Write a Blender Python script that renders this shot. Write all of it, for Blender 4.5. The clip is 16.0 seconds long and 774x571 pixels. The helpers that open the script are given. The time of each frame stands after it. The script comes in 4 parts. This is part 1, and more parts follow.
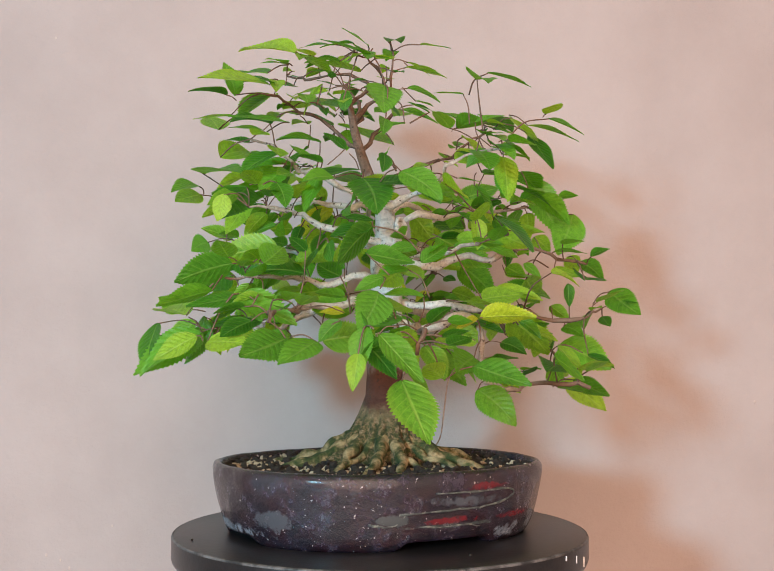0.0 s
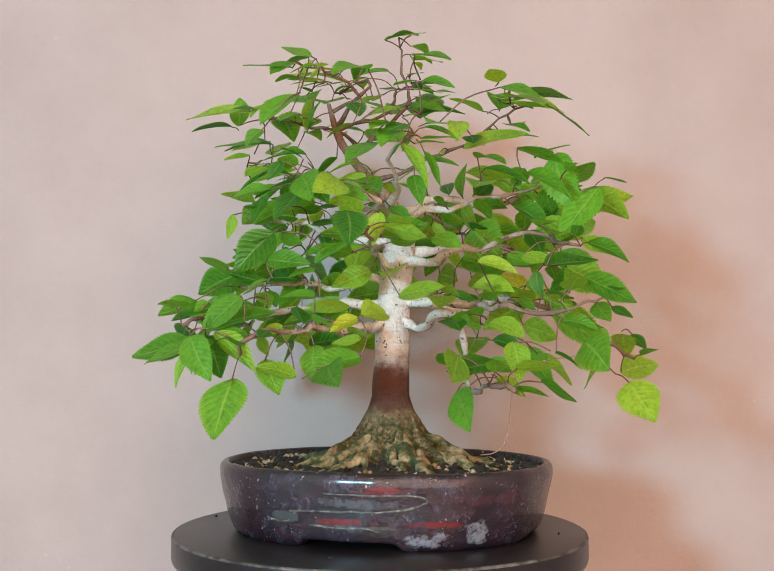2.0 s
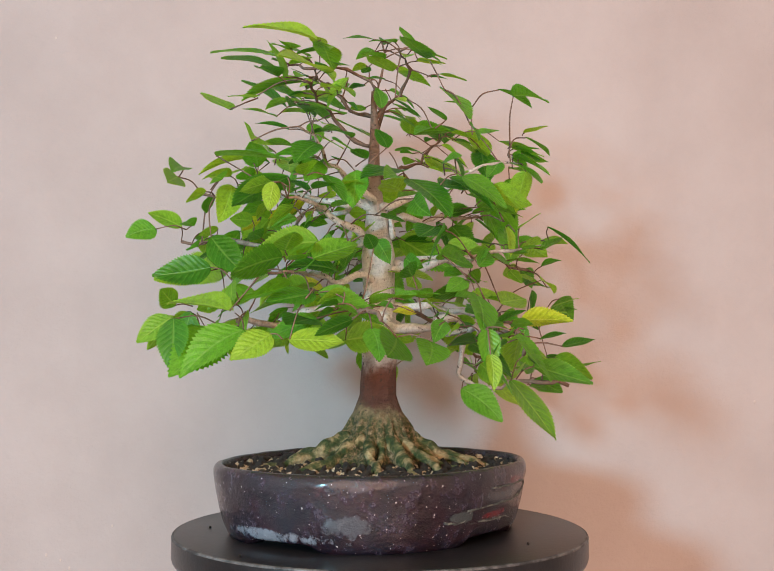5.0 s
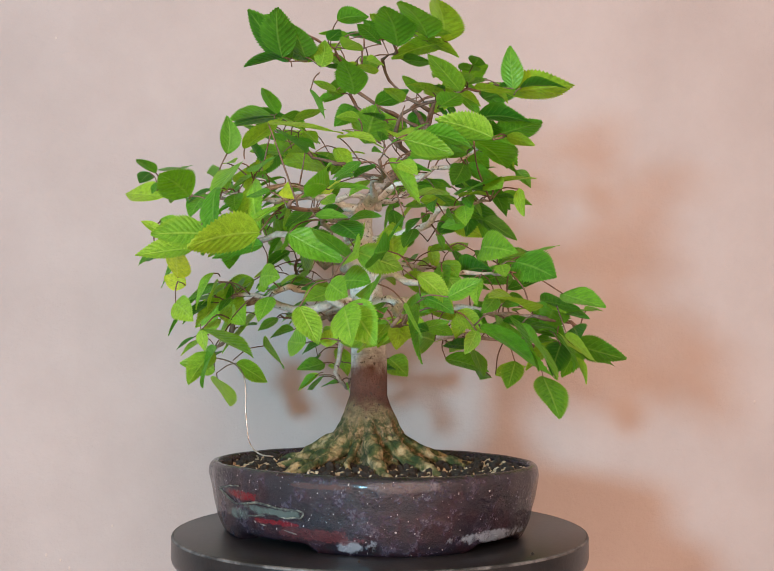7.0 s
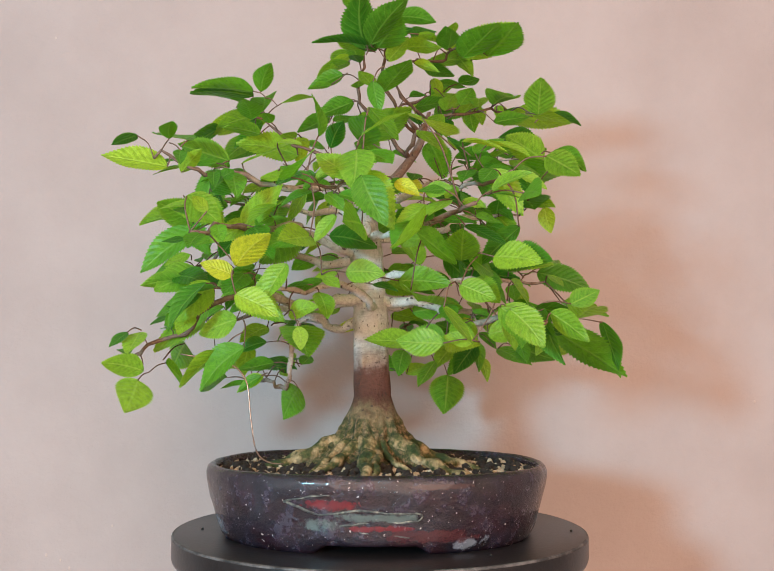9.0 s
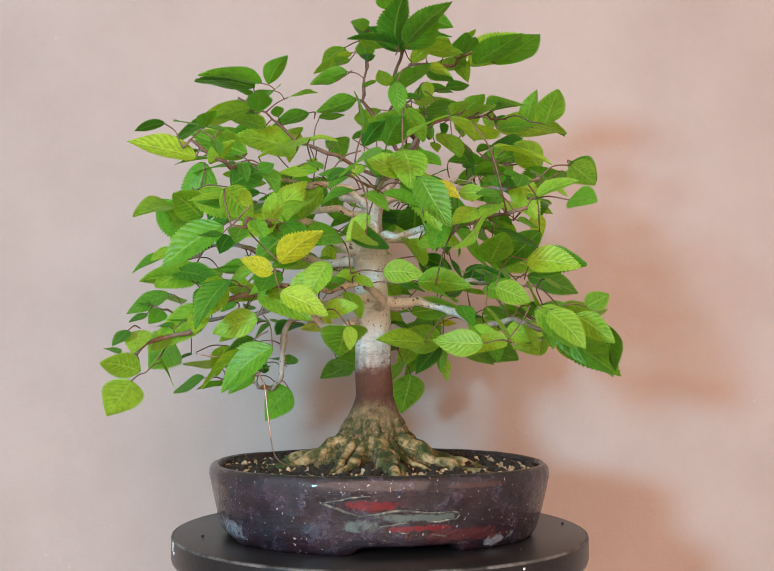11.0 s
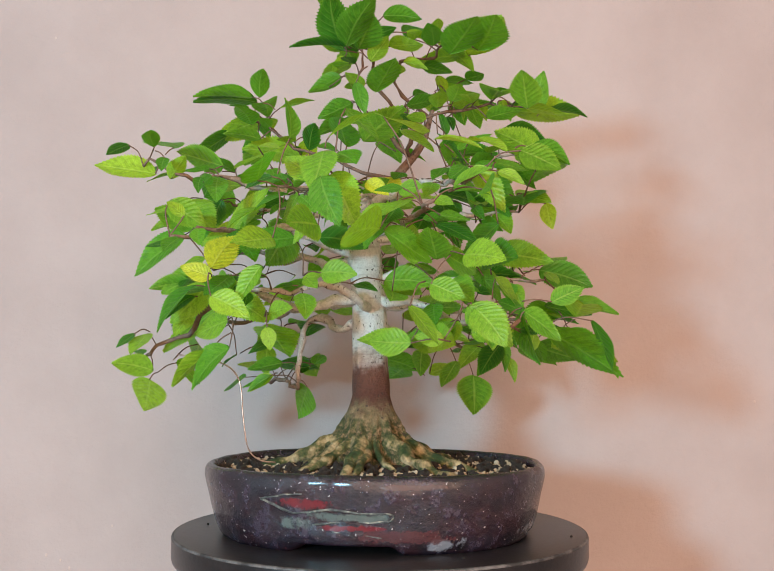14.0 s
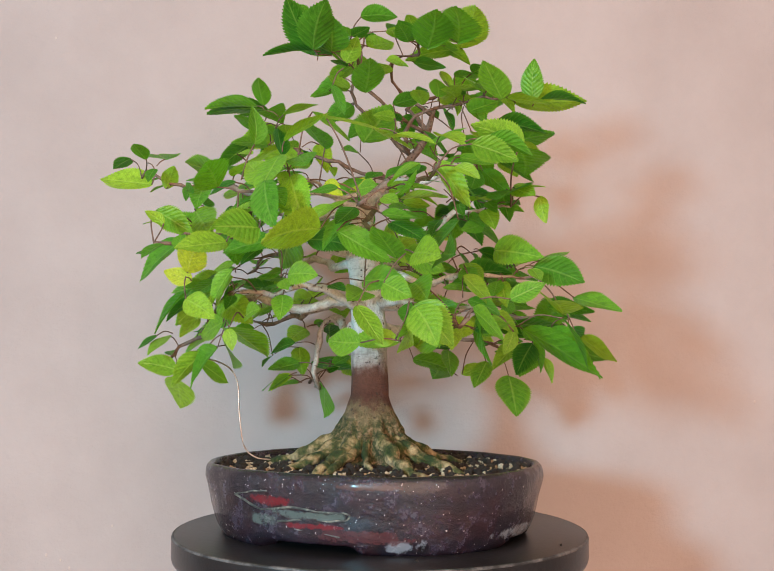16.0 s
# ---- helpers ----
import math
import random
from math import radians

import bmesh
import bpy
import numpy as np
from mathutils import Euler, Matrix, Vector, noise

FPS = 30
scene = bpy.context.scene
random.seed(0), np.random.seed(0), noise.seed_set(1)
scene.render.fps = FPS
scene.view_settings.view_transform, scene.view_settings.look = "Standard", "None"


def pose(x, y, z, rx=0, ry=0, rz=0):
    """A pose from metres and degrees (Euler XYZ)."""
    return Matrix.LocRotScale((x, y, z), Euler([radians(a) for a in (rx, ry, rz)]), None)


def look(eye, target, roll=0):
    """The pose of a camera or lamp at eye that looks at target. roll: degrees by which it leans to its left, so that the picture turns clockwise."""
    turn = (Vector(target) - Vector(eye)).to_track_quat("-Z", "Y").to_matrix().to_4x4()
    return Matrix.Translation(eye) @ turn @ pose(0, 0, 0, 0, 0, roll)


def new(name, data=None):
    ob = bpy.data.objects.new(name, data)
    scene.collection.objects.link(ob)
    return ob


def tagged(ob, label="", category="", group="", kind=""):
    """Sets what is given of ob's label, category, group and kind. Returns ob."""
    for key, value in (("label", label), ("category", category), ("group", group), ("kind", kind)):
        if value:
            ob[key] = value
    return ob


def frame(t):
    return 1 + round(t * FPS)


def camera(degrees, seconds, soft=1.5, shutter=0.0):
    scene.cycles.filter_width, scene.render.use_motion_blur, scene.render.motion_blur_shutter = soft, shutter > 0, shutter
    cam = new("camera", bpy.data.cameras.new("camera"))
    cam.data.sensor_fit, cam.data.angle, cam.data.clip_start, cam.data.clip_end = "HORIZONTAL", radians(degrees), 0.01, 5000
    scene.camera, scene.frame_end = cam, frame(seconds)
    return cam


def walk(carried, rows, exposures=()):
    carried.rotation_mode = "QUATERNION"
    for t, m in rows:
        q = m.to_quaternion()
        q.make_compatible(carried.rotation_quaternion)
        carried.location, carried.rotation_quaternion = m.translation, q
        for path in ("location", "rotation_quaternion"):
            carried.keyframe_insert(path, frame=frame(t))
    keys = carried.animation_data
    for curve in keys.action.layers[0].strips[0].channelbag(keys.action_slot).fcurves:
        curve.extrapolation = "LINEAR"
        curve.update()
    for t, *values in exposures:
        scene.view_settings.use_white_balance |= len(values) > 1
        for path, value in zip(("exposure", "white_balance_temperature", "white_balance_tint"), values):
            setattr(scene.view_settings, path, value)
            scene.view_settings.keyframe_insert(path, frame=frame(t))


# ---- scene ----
cam = camera(43.8, 16.0, soft=0.4)
EYE = pose(0, -0.78, 0.130, 90 + 4.67, 0, -0.355) @ pose(0, 0, 0, 0, 0, 0.17)
walk(cam, [(0.0, EYE), (16.0, EYE)])

# the turn of the turntable, in degrees
TURN = ((0, 2.6), (0.3, -2.5), (0.5, -11.4), (0.7, -17.6), (1.0, -19.2), (1.2, -27.1), (1.5, -37.1), (2.0, -41.4), (2.5, -56.2),
        (2.9, -53.6), (3.0, -48.1), (3.2, -38), (3.5, -27.6), (3.7, -26.0), (4.0, -12.2), (4.2, -1.7), (5.25, 41), (6.3, 83.9),
        (6.5, 91.4), (7.0, 114.1), (7.5, 130.0), (8.0, 141.3), (8.5, 154.0))
TURN_BACK = ((9.0, 154.0), (9.2, 154.2), (10.3, 161.5), (11.3, 172.9), (11.5, 178.4), (12.0, 190.1), (12.5, 194.4), (13.0, 177.8),
             (13.5, 157.1), (14.0, 144.5), (14.5, 134.9), (15.0, 130.7), (15.5, 118.5), (16.0, 130.3))

# ---- light ----
world = bpy.data.worlds.new("world")
scene.world = world
world.use_nodes = True
world.node_tree.nodes["Background"].inputs[0].default_value = (1.0, 0.8, 0.65, 1)
world.node_tree.nodes["Background"].inputs[1].default_value = 0.25


def area_lamp(name, eye, target, size, watts, colour):
    data = bpy.data.lights.new(name, "AREA")
    data.shape, data.size, data.energy, data.color = "DISK", size, watts, colour
    ob = new(name, data)
    ob.matrix_world = look(eye, target)
    return ob


# Cool key from front left, set by where the tree's shadow falls.
area_lamp("key_light", (-0.92, -1.75, 0.37), (0, 0, 0.2), 0.24, 39.0, (0.32, 0.78, 1.04))
# Added warm fill: a wide unseen disc in place of bounced room light.
area_lamp("warm_fill", (0.18, -1.75, 0.50), (0, 0, 0.15), 2.1, 62.0, (1.0, 0.642, 0.490))


# ---- materials ----
def shader(name):
    m = bpy.data.materials.new(name)
    m.use_nodes = True
    nt = m.node_tree
    return m, nt, nt.nodes["Principled BSDF"]


def node(nt, kind, **values):
    n = nt.nodes.new(kind)
    for key, value in values.items():
        if key in n.inputs:
            n.inputs[key].default_value = value
    return n


def grain(nt, scale, detail=5, rough=0.6, space="Object"):
    co = nt.nodes.new("ShaderNodeTexCoord")
    n = nt.nodes.new("ShaderNodeTexNoise")
    n.inputs["Scale"].default_value, n.inputs["Detail"].default_value, n.inputs["Roughness"].default_value = scale, detail, rough
    nt.links.new(co.outputs[space], n.inputs["Vector"])
    return n


def ramp(nt, source, stops):
    r = nt.nodes.new("ShaderNodeValToRGB")
    while len(r.color_ramp.elements) < len(stops):
        r.color_ramp.elements.new(0.5)
    for e, (at, c) in zip(r.color_ramp.elements, stops):
        e.position, e.color = at, (*c, 1)
    nt.links.new(source, r.inputs[0])
    return r


def blend(nt, factor, a, b, kind="MIX"):
    m = nt.nodes.new("ShaderNodeMix")
    m.data_type, m.blend_type = "RGBA", kind
    for slot, value in ((0, factor), (6, a), (7, b)):
        if isinstance(value, (int, float)):
            m.inputs[slot].default_value = value
        elif isinstance(value, tuple):
            m.inputs[slot].default_value = (*value, 1)
        else:
            nt.links.new(value, m.inputs[slot])
    return m.outputs[2]


def relief(nt, bsdf, height, strength, distance):
    b = nt.nodes.new("ShaderNodeBump")
    b.inputs["Strength"].default_value, b.inputs["Distance"].default_value = strength, distance
    nt.links.new(height, b.inputs["Height"])
    nt.links.new(b.outputs[0], bsdf.inputs["Normal"])


def math_node(nt, op, a, b=0.0):
    m = nt.nodes.new("ShaderNodeMath")
    m.operation = op
    for i, v in enumerate((a, b)):
        if isinstance(v, (int, float)):
            m.inputs[i].default_value = v
        else:
            nt.links.new(v, m.inputs[i])
    return m.outputs[0]


def simple(name, stops, scale, rough=0.6, bump=0.4, depth=0.001, fine=None, metal=0.0):
    m, nt, b = shader(name)
    n = grain(nt, scale)
    colour = ramp(nt, n.outputs[0], stops).outputs[0]
    if fine:
        n2 = grain(nt, fine, 6)
        colour = blend(nt, 0.5, colour, ramp(nt, n2.outputs[0], [(0.32, (0.12,) * 3), (0.62, (1.0,) * 3)]).outputs[0], "MULTIPLY")
        relief(nt, b, n2.outputs[0], bump, depth)
    else:
        relief(nt, b, n.outputs[0], bump, depth)
    nt.links.new(colour, b.inputs["Base Color"])
    b.inputs["Roughness"].default_value, b.inputs["Metallic"].default_value = rough, metal
    return m


def plaster():
    m, nt, b = shader("painted_plaster")
    big, mid, fine = grain(nt, 2.2, 3), grain(nt, 9, 6, 0.65), grain(nt, 160, 6, 0.7)
    c = ramp(nt, big.outputs[0], [(0.3, (0.388, 0.334, 0.312)), (0.7, (0.428, 0.370, 0.346))]).outputs[0]
    c = blend(nt, 0.17, c, ramp(nt, mid.outputs[0], [(0.35, (0.62, 0.55, 0.5)), (0.65, (1.0, 1.0, 1.0))]).outputs[0], "MULTIPLY")
    nt.links.new(c, b.inputs["Base Color"])
    h = math_node(nt, "ADD", mid.outputs[0], math_node(nt, "MULTIPLY", fine.outputs[0], 0.25))
    relief(nt, b, h, 0.5, 0.006)
    b.inputs["Roughness"].default_value = 0.85
    return m


def leaf_material(name, dark, light, rib, glow):
    m, nt, b = shader(name)
    uv = nt.nodes.new("ShaderNodeUVMap")
    sep = nt.nodes.new("ShaderNodeSeparateXYZ")
    nt.links.new(uv.outputs[0], sep.inputs[0])
    u = math_node(nt, "ABSOLUTE", math_node(nt, "SUBTRACT", sep.outputs[0], 0.5))
    along = math_node(nt, "MULTIPLY", math_node(nt, "SUBTRACT", sep.outputs[1], math_node(nt, "MULTIPLY", u, 0.48)), 9.0)
    wave = math_node(nt, "ABSOLUTE", math_node(nt, "SUBTRACT", math_node(nt, "FRACT", along), 0.5))
    side = ramp(nt, wave, [(0.0, (0.6, 0.6, 0.6)), (0.09, (0, 0, 0))]).outputs[0]
    mid = ramp(nt, u, [(0.012, (1, 1, 1)), (0.045, (0, 0, 0))]).outputs[0]
    vein = blend(nt, 1.0, side, mid, "LIGHTEN")
    info = nt.nodes.new("ShaderNodeObjectInfo")
    spots = grain(nt, 55, 4)
    c = blend(nt, info.outputs["Random"], dark, light)
    c = blend(nt, 0.45, c, ramp(nt, spots.outputs[0], [(0.35, (0.45, 0.58, 0.4)), (0.62, (1.15, 1.12, 1.0))]).outputs[0], "MULTIPLY")
    crinkle = grain(nt, 9, 5, 0.7)
    c = blend(nt, 0.55, c, ramp(nt, crinkle.outputs[0], [(0.34, (0.55, 0.62, 0.45)), (0.56, (1.3, 1.24, 1.0))]).outputs[0], "MULTIPLY")
    edge = ramp(nt, u, [(0.30, (0, 0, 0)), (0.5, (1, 1, 1))]).outputs[0]
    c = blend(nt, math_node(nt, "MULTIPLY", edge, 0.35), c, light)
    c = blend(nt, math_node(nt, "MULTIPLY", vein, 0.32), c, rib)
    nt.links.new(c, b.inputs["Base Color"])
    b.inputs["Roughness"].default_value = 0.36
    b.inputs["Specular IOR Level"].default_value = 0.5
    relief(nt, b, math_node(nt, "ADD", math_node(nt, "SUBTRACT", wave, math_node(nt, "MULTIPLY", mid, 0.5)), math_node(nt, "MULTIPLY", crinkle.outputs[0], 1.2)), 0.6, 0.0010)
    t = nt.nodes.new("ShaderNodeBsdfTranslucent")
    nt.links.new(blend(nt, 1.0, c, glow, "MULTIPLY"), t.inputs[0])
    mix = nt.nodes.new("ShaderNodeMixShader")
    mix.inputs[0].default_value = 0.45
    nt.links.new(b.outputs[0], mix.inputs[1])
    nt.links.new(t.outputs[0], mix.inputs[2])
    nt.links.new(mix.outputs[0], nt.nodes["Material Output"].inputs[0])
    return m


def trunk_material():
    m, nt, b = shader("bark")
    co = nt.nodes.new("ShaderNodeTexCoord")
    sep = nt.nodes.new("ShaderNodeSeparateXYZ")
    nt.links.new(co.outputs["Object"], sep.inputs[0])
    big, fine = grain(nt, 60, 6, 0.65), grain(nt, 420, 6, 0.7)
    height = math_node(nt, "ADD", sep.outputs[2], math_node(nt, "MULTIPLY", math_node(nt, "SUBTRACT", big.outputs[0], 0.5), 0.035))
    c = ramp(nt, height, [(0.0, (0.0, 0.0, 0.0)), (1.0, (1, 1, 1))])
    els = c.color_ramp.elements
    els[0].position, els[0].color = 0.050, (0.16, 0.12, 0.045, 1)
    els[1].position, els[1].color = 0.072, (0.055, 0.075, 0.016, 1)
    for at, col in ((0.090, (0.30, 0.22, 0.12)), (0.099, (0.10, 0.034, 0.020)), (0.124, (0.15, 0.055, 0.034)), (0.144, (0.84, 0.78, 0.74)),
                    (0.200, (0.82, 0.79, 0.75)), (0.258, (0.70, 0.60, 0.53)), (0.285, (0.26, 0.155, 0.105))):
        e = els.new(at)
        e.color = (*col, 1)
    patch = grain(nt, 210, 8, 0.8)
    base = ramp(nt, patch.outputs[0], [(0.36, (0.014, 0.028, 0.006)), (0.48, (0.075, 0.085, 0.024)), (0.56, (0.24, 0.155, 0.075)), (0.68, (0.46, 0.36, 0.22))]).outputs[0]
    low = ramp(nt, height, [(0.082, (1, 1, 1)), (0.098, (0, 0, 0))]).outputs[0]
    col = blend(nt, 0.28, blend(nt, low, c.outputs[0], base), ramp(nt, fine.outputs[0], [(0.32, (0.40, 0.36, 0.32)), (0.56, (1.1, 1.1, 1.1))]).outputs[0], "MULTIPLY")
    col = blend(nt, 0.18, col, ramp(nt, big.outputs[0], [(0.35, (0.45, 0.40, 0.35)), (0.65, (1.1, 1.1, 1.1))]).outputs[0], "MULTIPLY")
    stretch = nt.nodes.new("ShaderNodeMapping")
    stretch.inputs["Scale"].default_value = (60, 60, 330)
    nt.links.new(co.outputs["Object"], stretch.inputs[0])
    bands = nt.nodes.new("ShaderNodeTexNoise")
    bands.inputs["Scale"].default_value, bands.inputs["Detail"].default_value = 1.0, 4
    nt.links.new(stretch.outputs[0], bands.inputs["Vector"])
    col = blend(nt, 0.24, col, ramp(nt, bands.outputs[0], [(0.34, (0.22, 0.13, 0.09)), (0.43, (1.05, 1.05, 1.05))]).outputs[0], "MULTIPLY")
    specks = grain(nt, 330, 2, 0.4)
    col = blend(nt, ramp(nt, specks.outputs[0], [(0.67, (0, 0, 0)), (0.71, (0.85, 0.85, 0.85))]).outputs[0], col, (0.06, 0.035, 0.025))
    nt.links.new(col, b.inputs["Base Color"])
    b.inputs["Roughness"].default_value = 0.8
    relief(nt, b, math_node(nt, "ADD", big.outputs[0], math_node(nt, "MULTIPLY", fine.outputs[0], 0.8)), 1.0, 0.0050)
    return m


def glaze_material():
    m, nt, b = shader("raku_glaze")
    big, mid, fine = grain(nt, 16, 6, 0.7), grain(nt, 70, 7, 0.75), grain(nt, 420, 2, 0.5)
    c = ramp(nt, big.outputs[0], [(0.30, (0.004, 0.003, 0.005)), (0.42, (0.020, 0.007, 0.011)), (0.50, (0.008, 0.008, 0.015)), (0.58, (0.026, 0.009, 0.013)),
                                  (0.66, (0.014, 0.017, 0.026)), (0.78, (0.030, 0.022, 0.020))]).outputs[0]
    # Paler patches paint a soft bluish sheen into the glaze colour.
    c = blend(nt, ramp(nt, mid.outputs[0], [(0.50, (0, 0, 0)), (0.62, (0.8, 0.8, 0.8))]).outputs[0], c, (0.036, 0.027, 0.044))
    # Hollows of the relief are darkened, their shade put into the colour.
    c = blend(nt, ramp(nt, mid.outputs[0], [(0.36, (1, 1, 1)), (0.46, (0, 0, 0))]).outputs[0], c, (0.006, 0.005, 0.007))
    c = blend(nt, ramp(nt, fine.outputs[0], [(0.705, (0, 0, 0)), (0.74, (0.8, 0.8, 0.8))]).outputs[0], c, (0.48, 0.44, 0.40))
    uv = nt.nodes.new("ShaderNodeUVMap")
    sep = nt.nodes.new("ShaderNodeSeparateXYZ")
    nt.links.new(uv.outputs[0], sep.inputs[0])
    wob, wob2 = grain(nt, 45, 5, 0.7), grain(nt, 190, 4, 0.7)
    shake = math_node(nt, "ADD", math_node(nt, "MULTIPLY", math_node(nt, "SUBTRACT", wob.outputs[0], 0.5), 4.2),
                      math_node(nt, "MULTIPLY", math_node(nt, "SUBTRACT", wob2.outputs[0], 0.5), 2.6))
    red, teal, grey, rust = (0.130, 0.006, 0.011), (0.075, 0.105, 0.095), (0.18, 0.205, 0.235), (0.075, 0.036, 0.022)
    for mid_a, half_a, z, half_z, tint in ((285, 11, 0.0428, 0.0036, red), (269, 12, 0.0202, 0.0036, red), (301, 9, 0.0198, 0.0030, red), (276, 20, 0.0335, 0.0042, (0.055, 0.065, 0.075)),
                                           (247, 7, 0.0225, 0.004, (0.05, 0.06, 0.06)), (300, 9, 0.0075, 0.0068, grey), (318, 5, 0.013, 0.009, grey), (272, 20, 0.0165, 0.0018, (0.045, 0.055, 0.05)),
                                           (72, 12, 0.0345, 0.0042, red), (89, 17, 0.0264, 0.0034, teal), (70, 9, 0.0215, 0.0058, teal), (90, 14, 0.0185, 0.0024, red),
                                           (123, 4.5, 0.007, 0.005, grey), (131, 2.5, 0.0085, 0.006, grey), (180, 26, 0.010, 0.005, grey), (14, 13, 0.012, 0.008, grey), (205, 10, 0.02, 0.008, (0.06, 0.065, 0.075)),
                                           (112, 26, 0.013, 0.005, (0.055, 0.013, 0.016)), (110, 16, 0.047, 0.0022, (0.045, 0.022, 0.02)), (10, 14, 0.040, 0.006, rust), (320, 18, 0.036, 0.006, (0.05, 0.02, 0.03))):
        du = math_node(nt, "MULTIPLY", math_node(nt, "SUBTRACT", sep.outputs[0], mid_a / 360), 360 / half_a)
        dv = math_node(nt, "MULTIPLY", math_node(nt, "SUBTRACT", sep.outputs[1], z / 0.054), 0.054 / half_z)
        far = math_node(nt, "ADD", math_node(nt, "MULTIPLY", du, du), math_node(nt, "MULTIPLY", dv, dv))
        mask = ramp(nt, math_node(nt, "SUBTRACT", math_node(nt, "ADD", 1.0, shake), far), [(0.15, (0, 0, 0)), (0.75, (0.9, 0.9, 0.9))]).outputs[0]
        c = blend(nt, mask, c, tint)
    nt.links.new(c, b.inputs["Base Color"])
    nt.links.new(ramp(nt, mid.outputs[0], [(0.3, (0.10,) * 3), (0.7, (0.34,) * 3)]).outputs[0], b.inputs["Roughness"])
    relief(nt, b, math_node(nt, "ADD", mid.outputs[0], math_node(nt, "MULTIPLY", fine.outputs[0], 0.2)), 0.8, 0.0030)
    b.inputs["Coat Weight"].default_value, b.inputs["Coat Roughness"].default_value = 0.35, 0.12
    return m


WALL = plaster()
# The first tone is deep green and also holds the upper leaves' shade.
LEAVES = (leaf_material("leaf_deep_and_shaded_green", (0.028, 0.148, 0.016), (0.140, 0.375, 0.034), (0.30, 0.52, 0.12), (1.5, 1.7, 0.5)),
          leaf_material("leaf_fresh_green", (0.130, 0.350, 0.034), (0.330, 0.540, 0.052), (0.50, 0.70, 0.15), (1.4, 1.5, 0.5)),
          leaf_material("leaf_young_yellow_green", (0.42, 0.54, 0.034), (0.62, 0.64, 0.05), (0.66, 0.70, 0.15), (1.2, 1.3, 0.6)))
BARK = trunk_material()


def limb_material():
    m, nt, b = shader("pale_bark")
    co = nt.nodes.new("ShaderNodeTexCoord")
    flat = nt.nodes.new("ShaderNodeVectorMath")
    flat.operation = "MULTIPLY"
    flat.inputs[1].default_value = (1, 1, 0)
    nt.links.new(co.outputs["Object"], flat.inputs[0])
    size = nt.nodes.new("ShaderNodeVectorMath")
    size.operation = "LENGTH"
    nt.links.new(flat.outputs[0], size.inputs[0])
    n, fine = grain(nt, 80, 6, 0.7), grain(nt, 420, 6, 0.7)
    age = math_node(nt, "ADD", size.outputs["Value"], math_node(nt, "MULTIPLY", math_node(nt, "SUBTRACT", n.outputs[0], 0.5), 0.12))
    c = ramp(nt, age, [(0.03, (0.66, 0.61, 0.56)), (0.08, (0.45, 0.38, 0.32)), (0.13, (0.18, 0.115, 0.08))]).outputs[0]
    c = blend(nt, 0.38, c, ramp(nt, fine.outputs[0], [(0.34, (0.25, 0.20, 0.17)), (0.56, (1.1, 1.1, 1.1))]).outputs[0], "MULTIPLY")
    specks = grain(nt, 300, 2, 0.4)
    c = blend(nt, ramp(nt, specks.outputs[0], [(0.66, (0, 0, 0)), (0.70, (0.85, 0.85, 0.85))]).outputs[0], c, (0.07, 0.04, 0.03))
    nt.links.new(c, b.inputs["Base Color"])
    b.inputs["Roughness"].default_value = 0.8
    relief(nt, b, math_node(nt, "ADD", n.outputs[0], math_node(nt, "MULTIPLY", fine.outputs[0], 0.5)), 0.9, 0.002)
    return m


LIMB = limb_material()
TWIG = simple("twig_bark", [(0.3, (0.10, 0.055, 0.035)), (0.7, (0.22, 0.13, 0.085))], 160, 0.75, 0.5, 0.0006, 700)
ROOT = simple("root_bark", [(0.38, (0.024, 0.048, 0.008)), (0.47, (0.10, 0.10, 0.028)), (0.54, (0.30, 0.22, 0.10)), (0.70, (0.58, 0.43, 0.23))], 95, 0.85, 1.0, 0.0035, 300)
GLAZE = glaze_material()
TEAL = simple("teal_crust", [(0.35, (0.02, 0.024, 0.024)), (0.52, (0.085, 0.10, 0.085)), (0.72, (0.36, 0.35, 0.27))], 240, 0.5, 0.6, 0.001, 600)
DISC = simple("black_painted_disc", [(0.3, (0.008, 0.008, 0.009)), (0.7, (0.021, 0.019, 0.019))], 18, 0.33, 0.25, 0.0006, 260)
PAINT = simple("white_paint", [(0.3, (0.6, 0.6, 0.58)), (0.7, (0.8, 0.8, 0.78))], 200, 0.6)
SOIL = simple("dark_compost", [(0.35, (0.012, 0.009, 0.007)), (0.65, (0.05, 0.036, 0.026))], 260, 0.95, 0.9, 0.003, 900)
GRIT = simple("pumice_grit", [(0.2, (0.16, 0.11, 0.07)), (0.45, (0.42, 0.31, 0.19)), (0.7, (0.66, 0.57, 0.43))], 130, 0.9, 0.5, 0.0006, 900)
WIRE = simple("copper_wire", [(0.3, (0.30, 0.20, 0.15)), (0.7, (0.45, 0.36, 0.30))], 200, 0.35, 0.1, 0.0002, None, 0.9)
WORN = simple("worn_grey_paint", [(0.42, (0.03, 0.03, 0.03)), (0.58, (0.14, 0.135, 0.13))], 60, 0.5, 0.3, 0.0003, 300)
MARK = simple("grey_scuff", [(0.3, (0.42, 0.35, 0.31)), (0.7, (0.52, 0.44, 0.40))], 200, 0.9)
FLOOR = simple("floor_boards", [(0.3, (0.20, 0.12, 0.07)), (0.7, (0.32, 0.20, 0.12))], 8, 0.5, 0.2, 0.001, 120)


